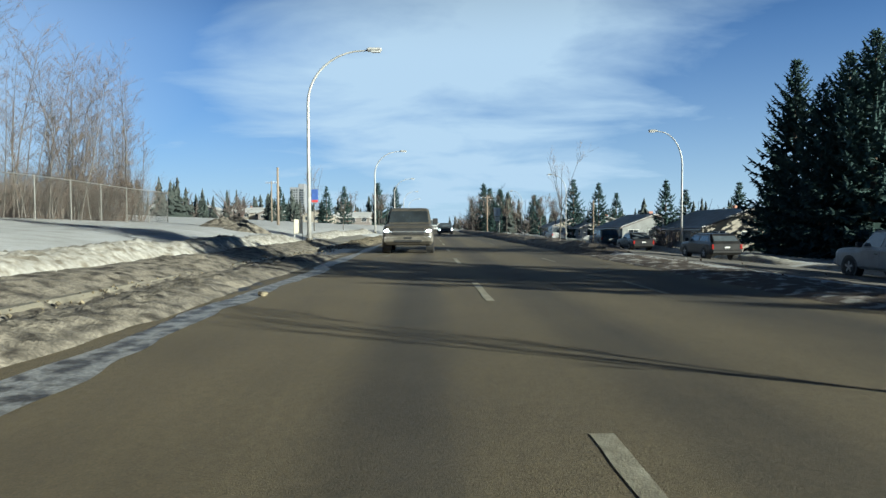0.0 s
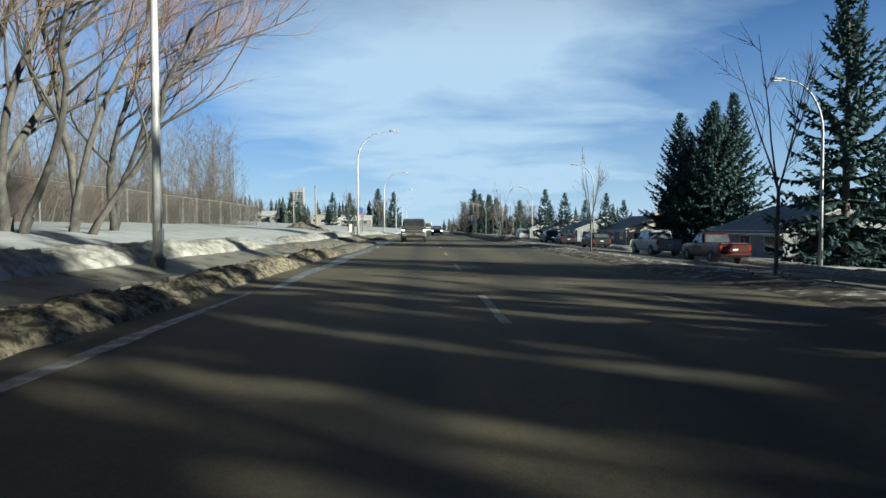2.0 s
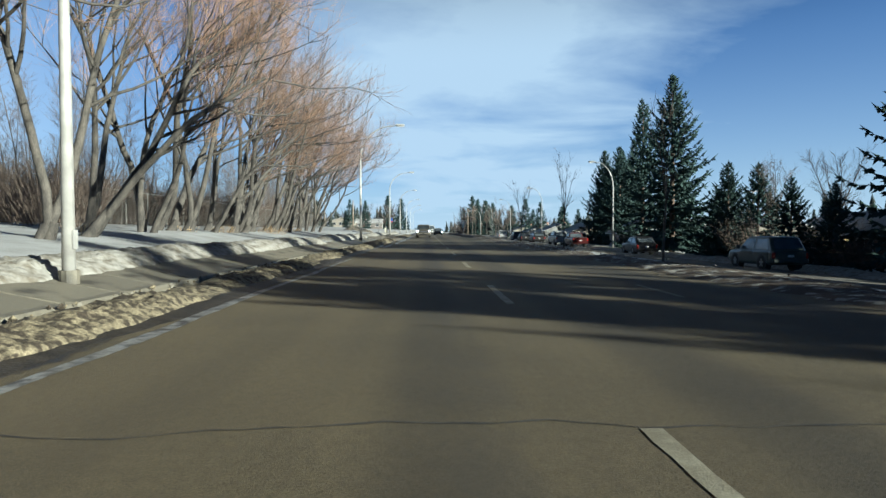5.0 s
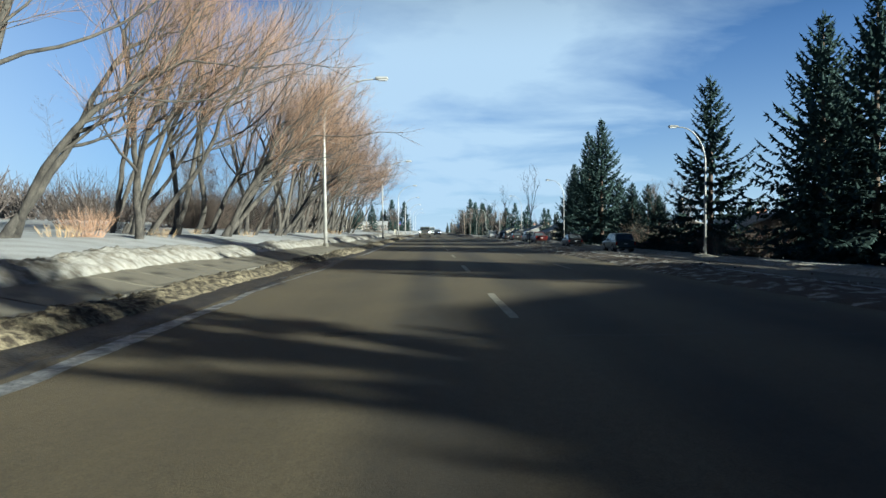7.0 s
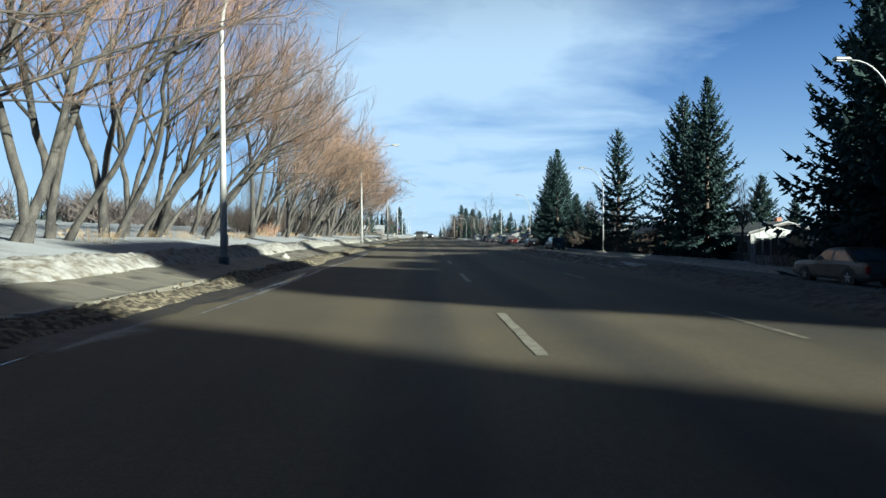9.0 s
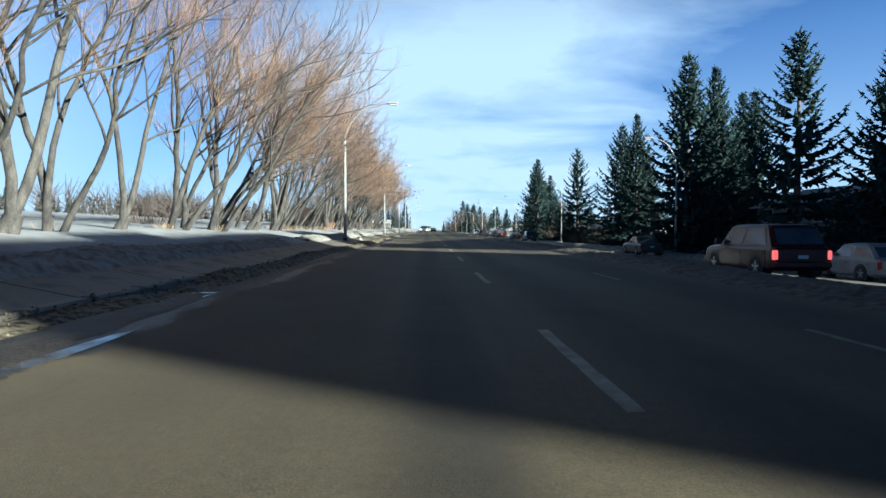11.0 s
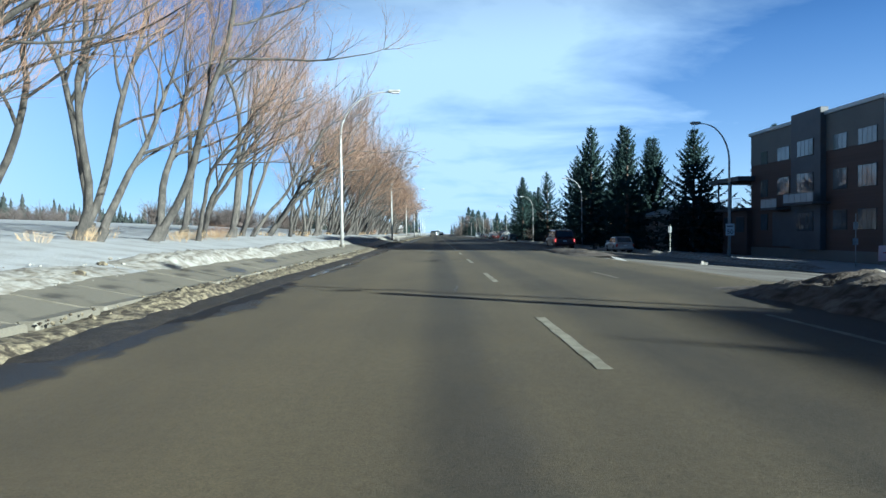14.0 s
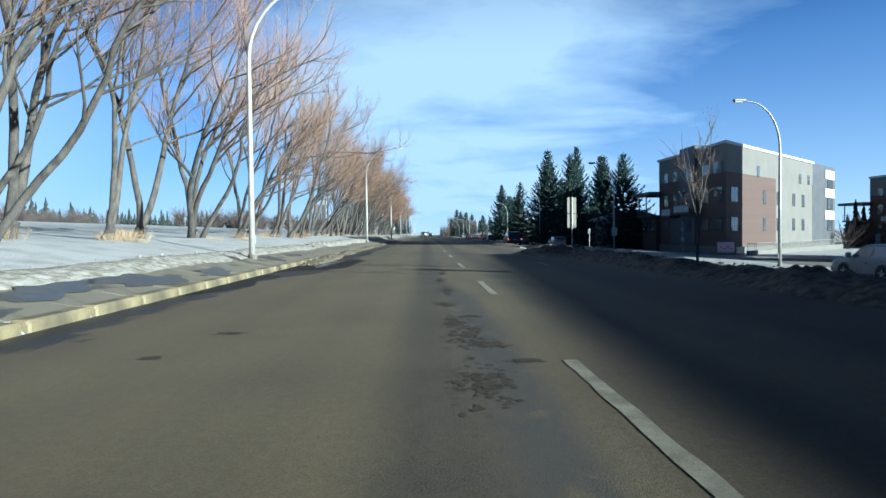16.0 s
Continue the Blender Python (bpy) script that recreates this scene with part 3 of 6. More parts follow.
# ---- stains of oil and crumbled surface, and standing meltwater ----
def patch(name, x, y, sx, sy, seed, mat, z=0.003):
    r = random.Random(seed)
    mb = Mesh()
    n = 40
    ph = [r.uniform(0, 6.28) for _ in range(8)]
    vs = [(x, y, z)]
    for i in range(n):
        a = 2 * math.pi * i / n
        k = 1 + 0.26 * math.sin(2 * a + ph[0]) + 0.22 * math.sin(3 * a + ph[1]) + 0.16 * math.sin(5 * a + ph[2]) + 0.12 * math.sin(9 * a + ph[3]) + 0.12 * math.sin(14 * a + ph[4])
        vs.append((x + sx * k * math.cos(a), y + sy * k * math.sin(a), z))
    mb.add(vs, [(0, i + 1, (i + 1) % n + 1) for i in range(n)])
    return mb.make(name, mat, road)


for i, (x, y, sx, sy) in enumerate([(-3.75, -178.6, 0.36, 2.3), (-3.9, -128, 0.3, 5), (-3.2, -101.5, 0.1, 2.4),
                                    (-3.9, -112, 0.25, 4), (-3.7, -70, 0.3, 6)]):
    patch("puddle", x, y, sx, sy, 500 + i, M_WATER, 0.0085)
def stain(x, y, sx, sy, seed):
    """A blotch of many small flecks, thick in the middle and thin at its rim."""
    r = random.Random(seed)
    mb = Mesh()
    for k in range(150):
        cx, cy = x + sx * r.gauss(0, 0.55), y + sy * r.gauss(0, 0.55)
        q = r.uniform(0.006, 0.030) + 0.12 * min(sx, sy) * r.random() ** 2
        z = 0.0012 + 0.00002 * k
        vs = [(cx + q * r.uniform(0.5, 1.3) * math.cos(a), cy + 1.3 * q * r.uniform(0.5, 1.3) * math.sin(a), z) for a in [2 * math.pi * j / 8 for j in range(8)]]
        mb.add(vs, [tuple(range(8))])
    return mb.make("stain", M_STAIN, road)


for i, (x, y, sx, sy) in enumerate([(-0.27, -154.2, 0.12, 0.55), (-0.10, -153.4, 0.07, 0.30), (-0.62, -154.4, 0.30, 0.10), (-0.45, -144.4, 0.09, 0.36), (-0.36, -143.5, 0.10, 0.12), (-0.30, -142.7, 0.12, 0.08), (-1.9, -166.8, 0.30, 0.22), (-1.5, -152.0, 0.25, 0.09),
                                    (0.32, -198.8, 0.20, 0.55), (0.55, -197.2, 0.12, 0.16), (0.75, -198.0, 0.10, 0.07), (0.25, -195.6, 0.14, 0.5), (0.2, -193.6, 0.12, 0.35), (0.5, -195.0, 0.10, 0.10), (-2.3, -196.2, 0.12, 0.07), (-2.6, -197.6, 0.07, 0.05), (0.45, -179.6, 0.05, 0.10), (-0.8, -96.6, 0.10, 0.16), (-0.9, -85.2, 0.16, 0.10), (0.30, -191.2, 0.12, 0.9), (0.24, -188.6, 0.10, 0.8), (0.36, -185.6, 0.08, 0.6), (0.34, -196.6, 0.2, 0.7)]):
    stain(x, y, sx, sy, 540 + i)
# dark wet asphalt spreading ragged from the gutter
def wet_patch(y0, y1, reach, seed):
    mb = Mesh()
    n = int((y1 - y0) / 0.11)
    for i in range(n + 1):
        y = y0 + (y1 - y0) * i / n
        k = smooth_step(0, 0.22, i / n) * smooth_step(0, 0.10, 1 - i / n)
        e = -4.5 + (reach + 4.5) * k
        e += k * (0.22 * noise.noise((y * 0.8, seed, 1)) + 0.13 * noise.noise((y * 2.4, seed, 2)) + 0.07 * noise.noise((y * 6.5, seed, 3)))
        mb.v += [(-4.66, y, 0.0045), (max(e, -4.6), y, 0.0045)]
    mb.f = [(2 * i, 2 * i + 1, 2 * i + 3, 2 * i + 2) for i in range(n)]
    mb.m = [0] * len(mb.f)
    return mb.make("wet_patch", M_WETROAD, road)


def wet_film(y, sx, sy, seed):
    """Meltwater lying on the sloping slabs."""
    mb = Mesh()
    fall = lambda x: 0.140 + (0.385 - 0.140) * (-4.93 - x) / 1.22 + 0.014
    ph = [random.Random(seed).uniform(0, 6.28) for _ in range(3)]
    c = -5.5 + 0.25 * math.sin(seed * 1.9)
    vs = [(c, y, fall(c))]
    for k in range(36):
        a = 2 * math.pi * k / 36
        q = 1 + 0.25 * math.sin(2 * a + ph[0]) + 0.2 * math.sin(5 * a + ph[1]) + 0.1 * math.sin(9 * a + ph[2])
        x = min(-4.95, max(-6.13, c + sx * q * math.cos(a)))
        vs.append((x, y + sy * q * math.sin(a), fall(x)))
    mb.add(vs, [(0, k + 1, (k + 1) % 36 + 1) for k in range(36)])
    return mb.make("wet_film", M_WETCONC, pavement)


for i, (y, sx, sy) in enumerate([(-199.6, 0.5, 1.7), (-196.6, 0.45, 1.5), (-193.8, 0.4, 1.2), (-191.0, 0.5, 1.3), (-187.6, 0.3, 1.0), (-180.4, 0.35, 0.9), (-176.6, 0.25, 0.8), (-163.0, 0.2, 0.6), (-158.6, 0.22, 0.5), (-202.4, 0.5, 1.3)]):
    wet_film(y, sx, sy, 40 + i)
for i, (a, b, reach) in enumerate([(-184.6, -174.6, -2.7), (-191.6, -185.6, -4.0), (-172.5, -164.0, -3.3)]):
    wet_patch(a, b, reach, 310 + i)
# thin strip of refrozen melt along the gutter
def ice_strip(y0, y1, xc, w, seed, name="ice_strip", mat=M_ICE, z=0.008):
    r = random.Random(seed)
    mb = Mesh()
    n = int((y1 - y0) / 0.24)
    L_, R_ = [], []
    for i in range(n + 1):
        y = y0 + (y1 - y0) * i / n
        k = math.sin(math.pi * i / n) ** 0.3 if 0 < i < n else 0.05
        c = xc + 0.18 * noise.noise((y * 0.12, seed, 0)) + 0.05 * noise.noise((y * 0.9, seed, 4))
        L_.append((c - w * k * max(0.1, 0.85 + 0.7 * noise.noise((y * 0.31, seed + 0.4, 8.3)) + 0.2 * noise.noise((y * 1.7, seed + 0.4, 5.3)) + 0.05 * r.random()), y, z))
        R_.append((c + w * k * max(0.02, 0.65 + 0.8 * noise.noise((y * 0.27, seed + 0.3, 9.4)) + 0.25 * noise.noise((y * 1.9, seed + 0.3, 6.4))), y, z))
    mb.add(L_ + R_, [(i, n + 1 + i, n + 2 + i, i + 1) for i in range(n)])
    return mb.make(name, mat, road)


for i, (a, b, xc, w) in enumerate([(-17, 34, -2.55, 0.30), (-27, -17.4, -2.75, 0.13), (-64, -42, -3.0, 0.10), (-108, -72, -3.05, 0.12), (34, 80, -2.6, 0.12)]):
    ice_strip(a, b, xc, w, 20 + i)
for i, (a, b, xc, w) in enumerate([(-163.0, -154.4, -3.42, 0.20), (-157.0, -144.6, -3.32, 0.26), (-146.4, -135.0, -3.22, 0.17), (-172.0, -164.6, -3.72, 0.26)]):
    ice_strip(a, b, xc, w, 60 + i, "puddle", M_WATER, 0.0085)


# ---- ploughed snow along both edges ----
def windrow(name, y0, y1, xc, half, high, seed, mat, label, step=0.12, cols=21, base=None, rough=1.0, lift=0.0):
    """A ridge of lumpy ploughed snow that follows the road."""
    mb = Mesh()
    n = int((y1 - y0) / step)
    for i in range(n + 1):
        y = y0 + (y1 - y0) * i / n
        end = smooth_step(0, 2.5, y - y0) * smooth_step(0, 2.5, y1 - y)
        c = xc + 0.25 * noise.noise((y * 0.15, seed, 1))
        w = half * (1 + 0.22 * noise.noise((y * 0.22, seed, 2)) + 0.14 * noise.noise((y * 1.7, seed, 6)))
        h = high * (0.75 + 0.6 * noise.noise((y * 0.3, seed, 3))) * end
        for j in range(cols):
            k = -1 + 2 * j / (cols - 1)
            x = c + w * k + 0.08 * noise.noise((y * 1.5, k * 3, seed))
            prof = max(0.0, 1 - k * k) ** 0.8
            z = prof * h * (1 + rough * (0.35 * noise.noise((x * 1.2, y * 0.7, seed)) + 0.30 * noise.noise((x * 4.5, y * 3.5, seed + 5)))) + prof * (0.07 * noise.noise((x * 7, y * 7, seed)) + 0.07 * noise.noise((x * 15, y * 15, seed))) * min(1, h * 6)
            g = base if base is not None else lie(x, y)
            mb.v.append((x, y, g - 0.03 + (z + 0.03 * prof if h > 0 else 0) + lift * (x + 5.55)))
    mb.f = [(i * cols + j, i * cols + j + 1, (i + 1) * cols + j + 1, (i + 1) * cols + j) for i in range(n) for j in range(cols - 1)]
    mb.m = [0] * len(mb.f)
    ob = mb.make(name, mat, smooth=True)
    return tagged(ob, label, "snow bank", kind="stuff")


LW = "dirty yellowish ploughed snow ridge along the kerb"
# the ridge up to y 21 takes the grittier snow with shade in its colour
for i, (a, b, h, w) in enumerate([(-180.5, -131, 0.13, 0.46), (-131, -98, 0.17, 0.55), (-99, -65, 0.19, 0.62), (-66.5, -29, 0.19, 0.6), (-31, 0.5, 0.27, 0.62), (-1.5, 21, 0.17, 0.8), (28, 60, 0.22, 0.9)]):
    windrow("snow_bank", a, b, -4.45 + 0.1 * (i % 2) + 0.5 * smooth_step(-90, -10, (a + b) / 2), w, h, 11 + i, M_GRIT if i == 5 else M_BANK, LW, base=0.03)
CW = "heaped white snow edging the lawn beside the pavement"
for i, (a, b, h) in enumerate([(-240, -166, 0.13), (-166, -112, 0.24), (-108, -68, 0.30), (-66, -28, 0.28), (-26, -2, 0.34), (2, 30, 0.32), (34, 70, 0.3)]):
    windrow("snow_bank", a, b, -6.65, 0.7, h, 41 + i, M_BANKCLEAN, CW, rough=0.6)
for i, (a, b, xc) in enumerate([(-173.6, -131, -4.0), (-131, -98, -3.95), (-92, -60, -3.8), (-60, -30, -3.7)]):
    windrow("slush_strip", a, b, xc, 0.5, 0.035, 161 + i, M_GUTTER, "strip of wet brown slush along the gutter", step=0.2, cols=11, base=0.02)
RW = "low bank of dirty snow and leaf litter along the boulevard"
for i, (a, b, h, w, m_) in enumerate([(-240, -167.9, 0.34, 0.95, M_SLUSH), (-151.4, -96, 0.16, 1.1, M_SLUSH), (-96, -40, 0.10, 1.15, M_LITTER), (-40, 20, 0.08, 1.15, M_LITTER), (20, 120, 0.40, 1.2, M_SLUSH)]):
    windrow("snow_bank", a, b, 7.05, w, h, 71 + i, m_, RW, step=0.16 if a < 20 else 0.4, base=0.03)
windrow("snow_bank", -175.5, -167.0, 6.35, 1.35, 0.46, 78, M_SLUSH, "dirty heap of snow and clods at the rounded end of the median", base=0.03)
for i, (a, b) in enumerate([(-91, -84), (-4, 34)]):
    windrow("snow_bank", a, b, -5.38, 0.92, 0.10 + 0.02 * i, 132 + i, M_GRIT, "thin trampled crust of gritty snow over the pavement", base=0.255, lift=-0.20)
SW_ = "soft ploughed snow along the service road"
for i, (a, b, h) in enumerate([(-146, -60, 0.35), (-60, 30, 0.3), (30, 150, 0.35), (-240, -172, 0.3)]):
    windrow("snow_bank", a, b, 20.1, 0.9, h, 91 + i, M_BANKCLEAN, SW_, step=0.5, cols=9)


# lumps of snow that rolled off the banks
def lump_mesh(seed, mat):
    r = random.Random(seed)
    bm = bmesh.new()
    bmesh.ops.create_icosphere(bm, subdivisions=2, radius=1)
    for v in bm.verts:
        k = 1 + 0.45 * noise.noise(v.co * 1.3 + Vector((seed, 0, 0))) + 0.2 * noise.noise(v.co * 3.5 + Vector((0, seed, 0)))
        v.co *= k
        v.co.z *= 0.75
    me = bpy.data.meshes.new("snow_lump")
    bm.to_mesh(me)
    bm.free()
    me.materials.append(mat)
    return me


lumps = [lump_mesh(s, M_BANKCLEAN if s % 2 else M_BANK) for s in range(6)]
rs = random.Random(31)
spots = [(-6.6, -93.2, 0.24), (-5.3, -92.0, 0.17), (-6.1, -90.6, 0.15), (6.65, -169.3, 0.22), (7.4, -172.5, 0.3), (7.0, -177.0, 0.22), (6.9, -181.5, 0.2), (7.6, -175.2, 0.28), (-2.4, 6.8, 0.09), (13.2, -147.5, 0.25), (22.0, -92.0, 0.45)]
for i in range(50):
    y = rs.uniform(-206, 40)
    spots.append((rs.choice((-7.0, -6.6)) + rs.uniform(-0.35, 0.35), y, rs.uniform(0.05, 0.14)))
for i, (x, y, s) in enumerate(spots):
    if (x > 6 and -168 < y < -150) or (i > 12 and (-6.3 < x < -4.95 or (y < -170 and -6.3 < x < 0))):
        continue
    o = new("snow_lump", lumps[i % 6])
    o.location = (x, y, max(lie(x, y), 0.0 if -4.7 < x < 6.6 else -5) + s * 0.3 + (0.27 if i == 3 else 0.12 if -5.2 < x < -4.0 or 6 < x < 8 else 0.0))
    o.scale = (s, s * rs.uniform(0.8, 1.3), s * rs.uniform(0.8, 1.1))
    o.rotation_euler = (0, 0, rs.uniform(0, 6))
    tagged(o, "rough lump of frozen ploughed snow beside the road", "snow lump", "snow lumps")


# crumbs of frozen snow strewn over and beside the banks
def crumbs(name, label, spans, count, mat, seed):
    r = random.Random(seed)
    mb = Mesh()
    for _ in range(count):
        x0, x1, y0, y1, z0, z1 = r.choice(spans)
        x, y, k = r.uniform(x0, x1), r.uniform(y0, y1), r.uniform(0.010, 0.032) * r.choice((1, 1, 1, 1.7))
        z = z0 + (z1 - z0) * abs(x - x0) / abs(x1 - x0)
        a = r.uniform(0, 6.28)
        c = Vector((x, y, z))
        vs = [c + Vector((math.cos(a + q * 1.5708) * k * r.uniform(0.6, 1.3), math.sin(a + q * 1.5708) * k * r.uniform(0.6, 1.3), r.uniform(-0.2, 0.3) * k)) for q in range(4)]
        vs += [c + Vector((r.uniform(-0.3, 0.3) * k, r.uniform(-0.3, 0.3) * k, k * r.uniform(0.5, 1.1))), c - Vector((0, 0, k))]
        mb.add(vs, [(0, 1, 4), (1, 2, 4), (2, 3, 4), (3, 0, 4), (1, 0, 5), (2, 1, 5), (3, 2, 5), (0, 3, 5)])
    return tagged(mb.make(name, mat), label, "snow crumbs", kind="stuff")


crumbs("snow_crumbs", "yellowish crumbs of frozen snow strewn along the kerb", [(-4.1, -4.75, -181, -98, 0.02, 0.17), (-4.0, -4.7, -98, -30, 0.02, 0.17), (-3.9, -4.8, -30, 30, 0.02, 0.16)], 3000, M_BANK, 5)
crumbs("snow_crumbs", "clean crumbs of snow at the lawn edge", [(-6.0, -7.4, -205, 30, 0.36, 0.62)], 1800, M_BANKCLEAN, 6)
crumbs("snow_crumbs", "dark crumbs of frozen slush along the boulevard", [(6.2, 7.9, -150, 40, 0.02, 0.16), (6.3, 7.6, -205, -172, 0.05, 0.3), (5.5, 7.4, -172.5, -168.3, 0.03, 0.4)], 2600, M_LITTER, 7)

# ---- trees ----
def branch(mb, r, p, d, length, rad, sides, steps, wander, rise, mat=0, tip=0.35):
    """A tapering, wandering limb; returns its points and directions."""
    pts, dirs = [p.copy()], [d.copy()]
    for i in range(steps):
        d = (d + Vector((r.gauss(0, wander), r.gauss(0, wander), r.gauss(0, wander) + rise))).normalized()
        p = p + d * (length / steps)
        pts.append(p.copy())
        dirs.append(d.copy())
    rr = [rad * (1 - (1 - tip) * i / steps) for i in range(steps + 1)]
    mb.tube(pts, rr, sides, mat)
    return pts, dirs, rr


def at(pts, dirs, rr, k):
    f = k * (len(pts) - 1)
    i = min(int(f), len(pts) - 2)
    return pts[i].lerp(pts[i + 1], f - i), dirs[i].lerp(dirs[i + 1], f - i).normalized(), rr[i] + (rr[i + 1] - rr[i]) * (f - i)


def side_of(r, d, spread):
    """A direction that leaves d by about spread radians."""
    s = d.orthogonal().normalized()
    s.rotate(Matrix.Rotation(r.uniform(0, 6.283), 3, d))
    return (d * math.cos(spread) + s * math.sin(spread)).normalized()


def willow(seed, stems, lean, tall):
    """A leaning roadside willow: crooked stems from one stool, long limbs, a haze of upright shoots."""
    r = random.Random(seed)
    wood, fine = Mesh(), Mesh()
    for s in range(stems):
        a = r.uniform(-0.6, 0.6)
        ln = lean * r.uniform(0.35, 1.2)
        d = Vector((math.sin(ln) * math.cos(a), math.sin(ln) * math.sin(a) + r.uniform(-0.2, 0.25), math.cos(ln))).normalized()
        p = Vector((r.uniform(-0.35, 0.35) * (stems > 1), r.uniform(-0.5, 0.5) * (stems > 1), -0.25))
        rad = r.uniform(0.10, 0.165) * (1.15 if stems == 1 else 1.0)
        pts, dirs, rr = branch(wood, r, p, d, tall * r.uniform(0.56, 0.80), rad, 9, 11, 0.10, 0.010, tip=0.42)
        wood.tube([p, p + d * 0.30, p + d * 0.75], [rad * 1.7, rad * 1.2, rad * 0.98], 9)
        limbs = []
        for k in [0.48, 0.60, 0.70, 0.79, 0.87, 0.94, 1.0]:
            q, dd, qr = at(pts, dirs, rr, min(k + r.uniform(-0.05, 0.05), 1.0))
            e = side_of(r, dd, r.uniform(0.35, 0.95))
            e = (e + Vector((0.42, 0.02, 0.02))).normalized()
            limbs.append(branch(wood, r, q, e, tall * r.uniform(0.26, 0.50), qr * r.uniform(0.45, 0.68), 6, 8, 0.12, 0.045, tip=0.18))
        for lp, ld, lr in limbs:
            for j in range(7):
                q, dd, qr = at(lp, ld, lr, r.uniform(0.2, 1.0))
                e = side_of(r, dd, r.uniform(0.4, 1.0))
                e = (e + Vector((0.16, 0.0, 0.34))).normalized()
                b = branch(wood, r, q, e, r.uniform(0.9, 2.2), max(0.013, qr * 0.45), 4, 4, 0.12, 0.10, tip=0.3)
                for t in range(12):
                    q2, d2, _ = at(*b, r.uniform(0.15, 1.0))
                    e2 = (side_of(r, d2, r.uniform(0.2, 1.0)) + Vector((0.05, 0, 0.28))).normalized()
                    L2 = r.uniform(0.5, 1.25)
                    fine.tube([q2, q2 + e2 * L2 + Vector((0, 0, 0.1))], [0.0042, 0.0015], 3)
            for t in range(14):
                q2, d2, _ = at(lp, ld, lr, r.uniform(0.3, 1.0))
                e2 = (side_of(r, d2, r.uniform(0.3, 0.9)) + Vector((0, 0, 0.6))).normalized()
                L2 = r.uniform(0.7, 1.7)
                fine.tube([q2, q2 + e2 * L2 + Vector((0, 0, 0.12))], [0.0052, 0.0018], 3)
    ob = thing("willow_tree", "bare leaning willow with grey bark and orange-brown twigs", "tree", "roadside willows")
    wood.make("trunk", M_BARK, ob, True)
    fine.make("crown", M_TWIG, ob, label="haze of fine orange-brown bare twigs")
    return ob


WILLOWS = [willow(s, n, l, h) for s, n, l, h in ((1, 2, 0.60, 10.8), (2, 2, 0.42, 11.5), (3, 1, 0.34, 11.5), (4, 3, 0.50, 11.0), (5, 2, 0.52, 11.8), (6, 2, 0.62, 10.5))]
rs = random.Random(77)
places = []
y = -11.5
while y > -214:
    gap = -76 < y < -69
    places.append((-10.6 + rs.uniform(-0.9, 0.8), y))
    if rs.random() < 0.38 and not gap:
        places.append((-12.4 + rs.uniform(-0.6, 0.8), y + rs.uniform(-1.2, 1.2)))
    y -= rs.uniform(2.7, 4.7) * (1.5 if gap else 1.0) * (0.75 if -45 > y > -75 else 0.85 if y > -36 else 1.0)
places += [(-11.2, 0.0 - 4.5), (-10.2, -8.4)]
used = set()
for i, (x, y) in enumerate(places):
    k = rs.choice((0, 1, 2, 3, 4, 5, 1, 3))
    s = rs.uniform(0.82, 1.08)
    m = Matrix.Translation((x, y, lie(x, y))) @ Matrix.Rotation(rs.uniform(-0.55, 0.55), 4, "Z") @ Matrix.Scale(s, 4)
    if k not in used:
        used.add(k)
        WILLOWS[k].matrix_basis = m
    else:
        copy_thing(WILLOWS[k], Matrix.LocRotScale(m.translation, m.to_quaternion(), None)).scale = (s, s, s)


def sapling(seed, tall, name, label, group, bark, lower=0.25, spread=0.45, count=26, twigs=7, fork=False, rad=0.055, twig_mat=None):
    """A slim upright tree: poplar or birch in a thicket, or a young boulevard tree."""
    r = random.Random(seed)
    wood, fine = Mesh(), Mesh()
    stems = []
    if fork:
        base = branch(wood, r, Vector((0, 0, -0.1)), Vector((0, 0, 1)), tall * 0.36, rad, 7, 4, 0.02, 0.0, tip=0.85)
        for s in range(4):
            a = s * 1.57 + r.uniform(-0.4, 0.4)
            stems.append(branch(wood, r, base[0][-1], Vector((math.cos(a) * 0.26, math.sin(a) * 0.26, 1)).normalized(), tall * r.uniform(0.48, 0.64), rad * 0.55, 5, 6, 0.05, 0.05, tip=0.2))
    else:
        stems.append(branch(wood, r, Vector((0, 0, -0.1)), Vector((r.uniform(-0.1, 0.1), r.uniform(-0.1, 0.1), 1)).normalized(), tall, rad, 6, 8, 0.035, 0.02, tip=0.12))
    for j in range(count):
        q, d, qr = at(*r.choice(stems), lower + (1 - lower) * (j + r.random()) / count if not fork else r.uniform(0.1, 1))
        e = side_of(r, d, r.uniform(spread * 0.6, spread * 1.5))
        b = branch(wood, r, q, e, tall * r.uniform(0.07, 0.17), max(0.007, qr * 0.4), 3, 3, 0.08, 0.10, tip=0.3)
        for t in range(twigs):
            q2, d2, _ = at(*b, r.uniform(0.1, 1))
            e2 = (side_of(r, d2, r.uniform(0.3, 0.8)) + Vector((0, 0, 0.25))).normalized()
            L2 = r.uniform(0.25, 0.75)
            fine.tube([q2, q2 + e2 * L2], [0.006, 0.002], 3)
    ob = thing(name, label, "tree", group)
    wood.make("trunk", bark, ob, True)
    fine.make("crown", twig_mat or M_BRUSH, ob, label="sparse bare brown twigs")
    return ob


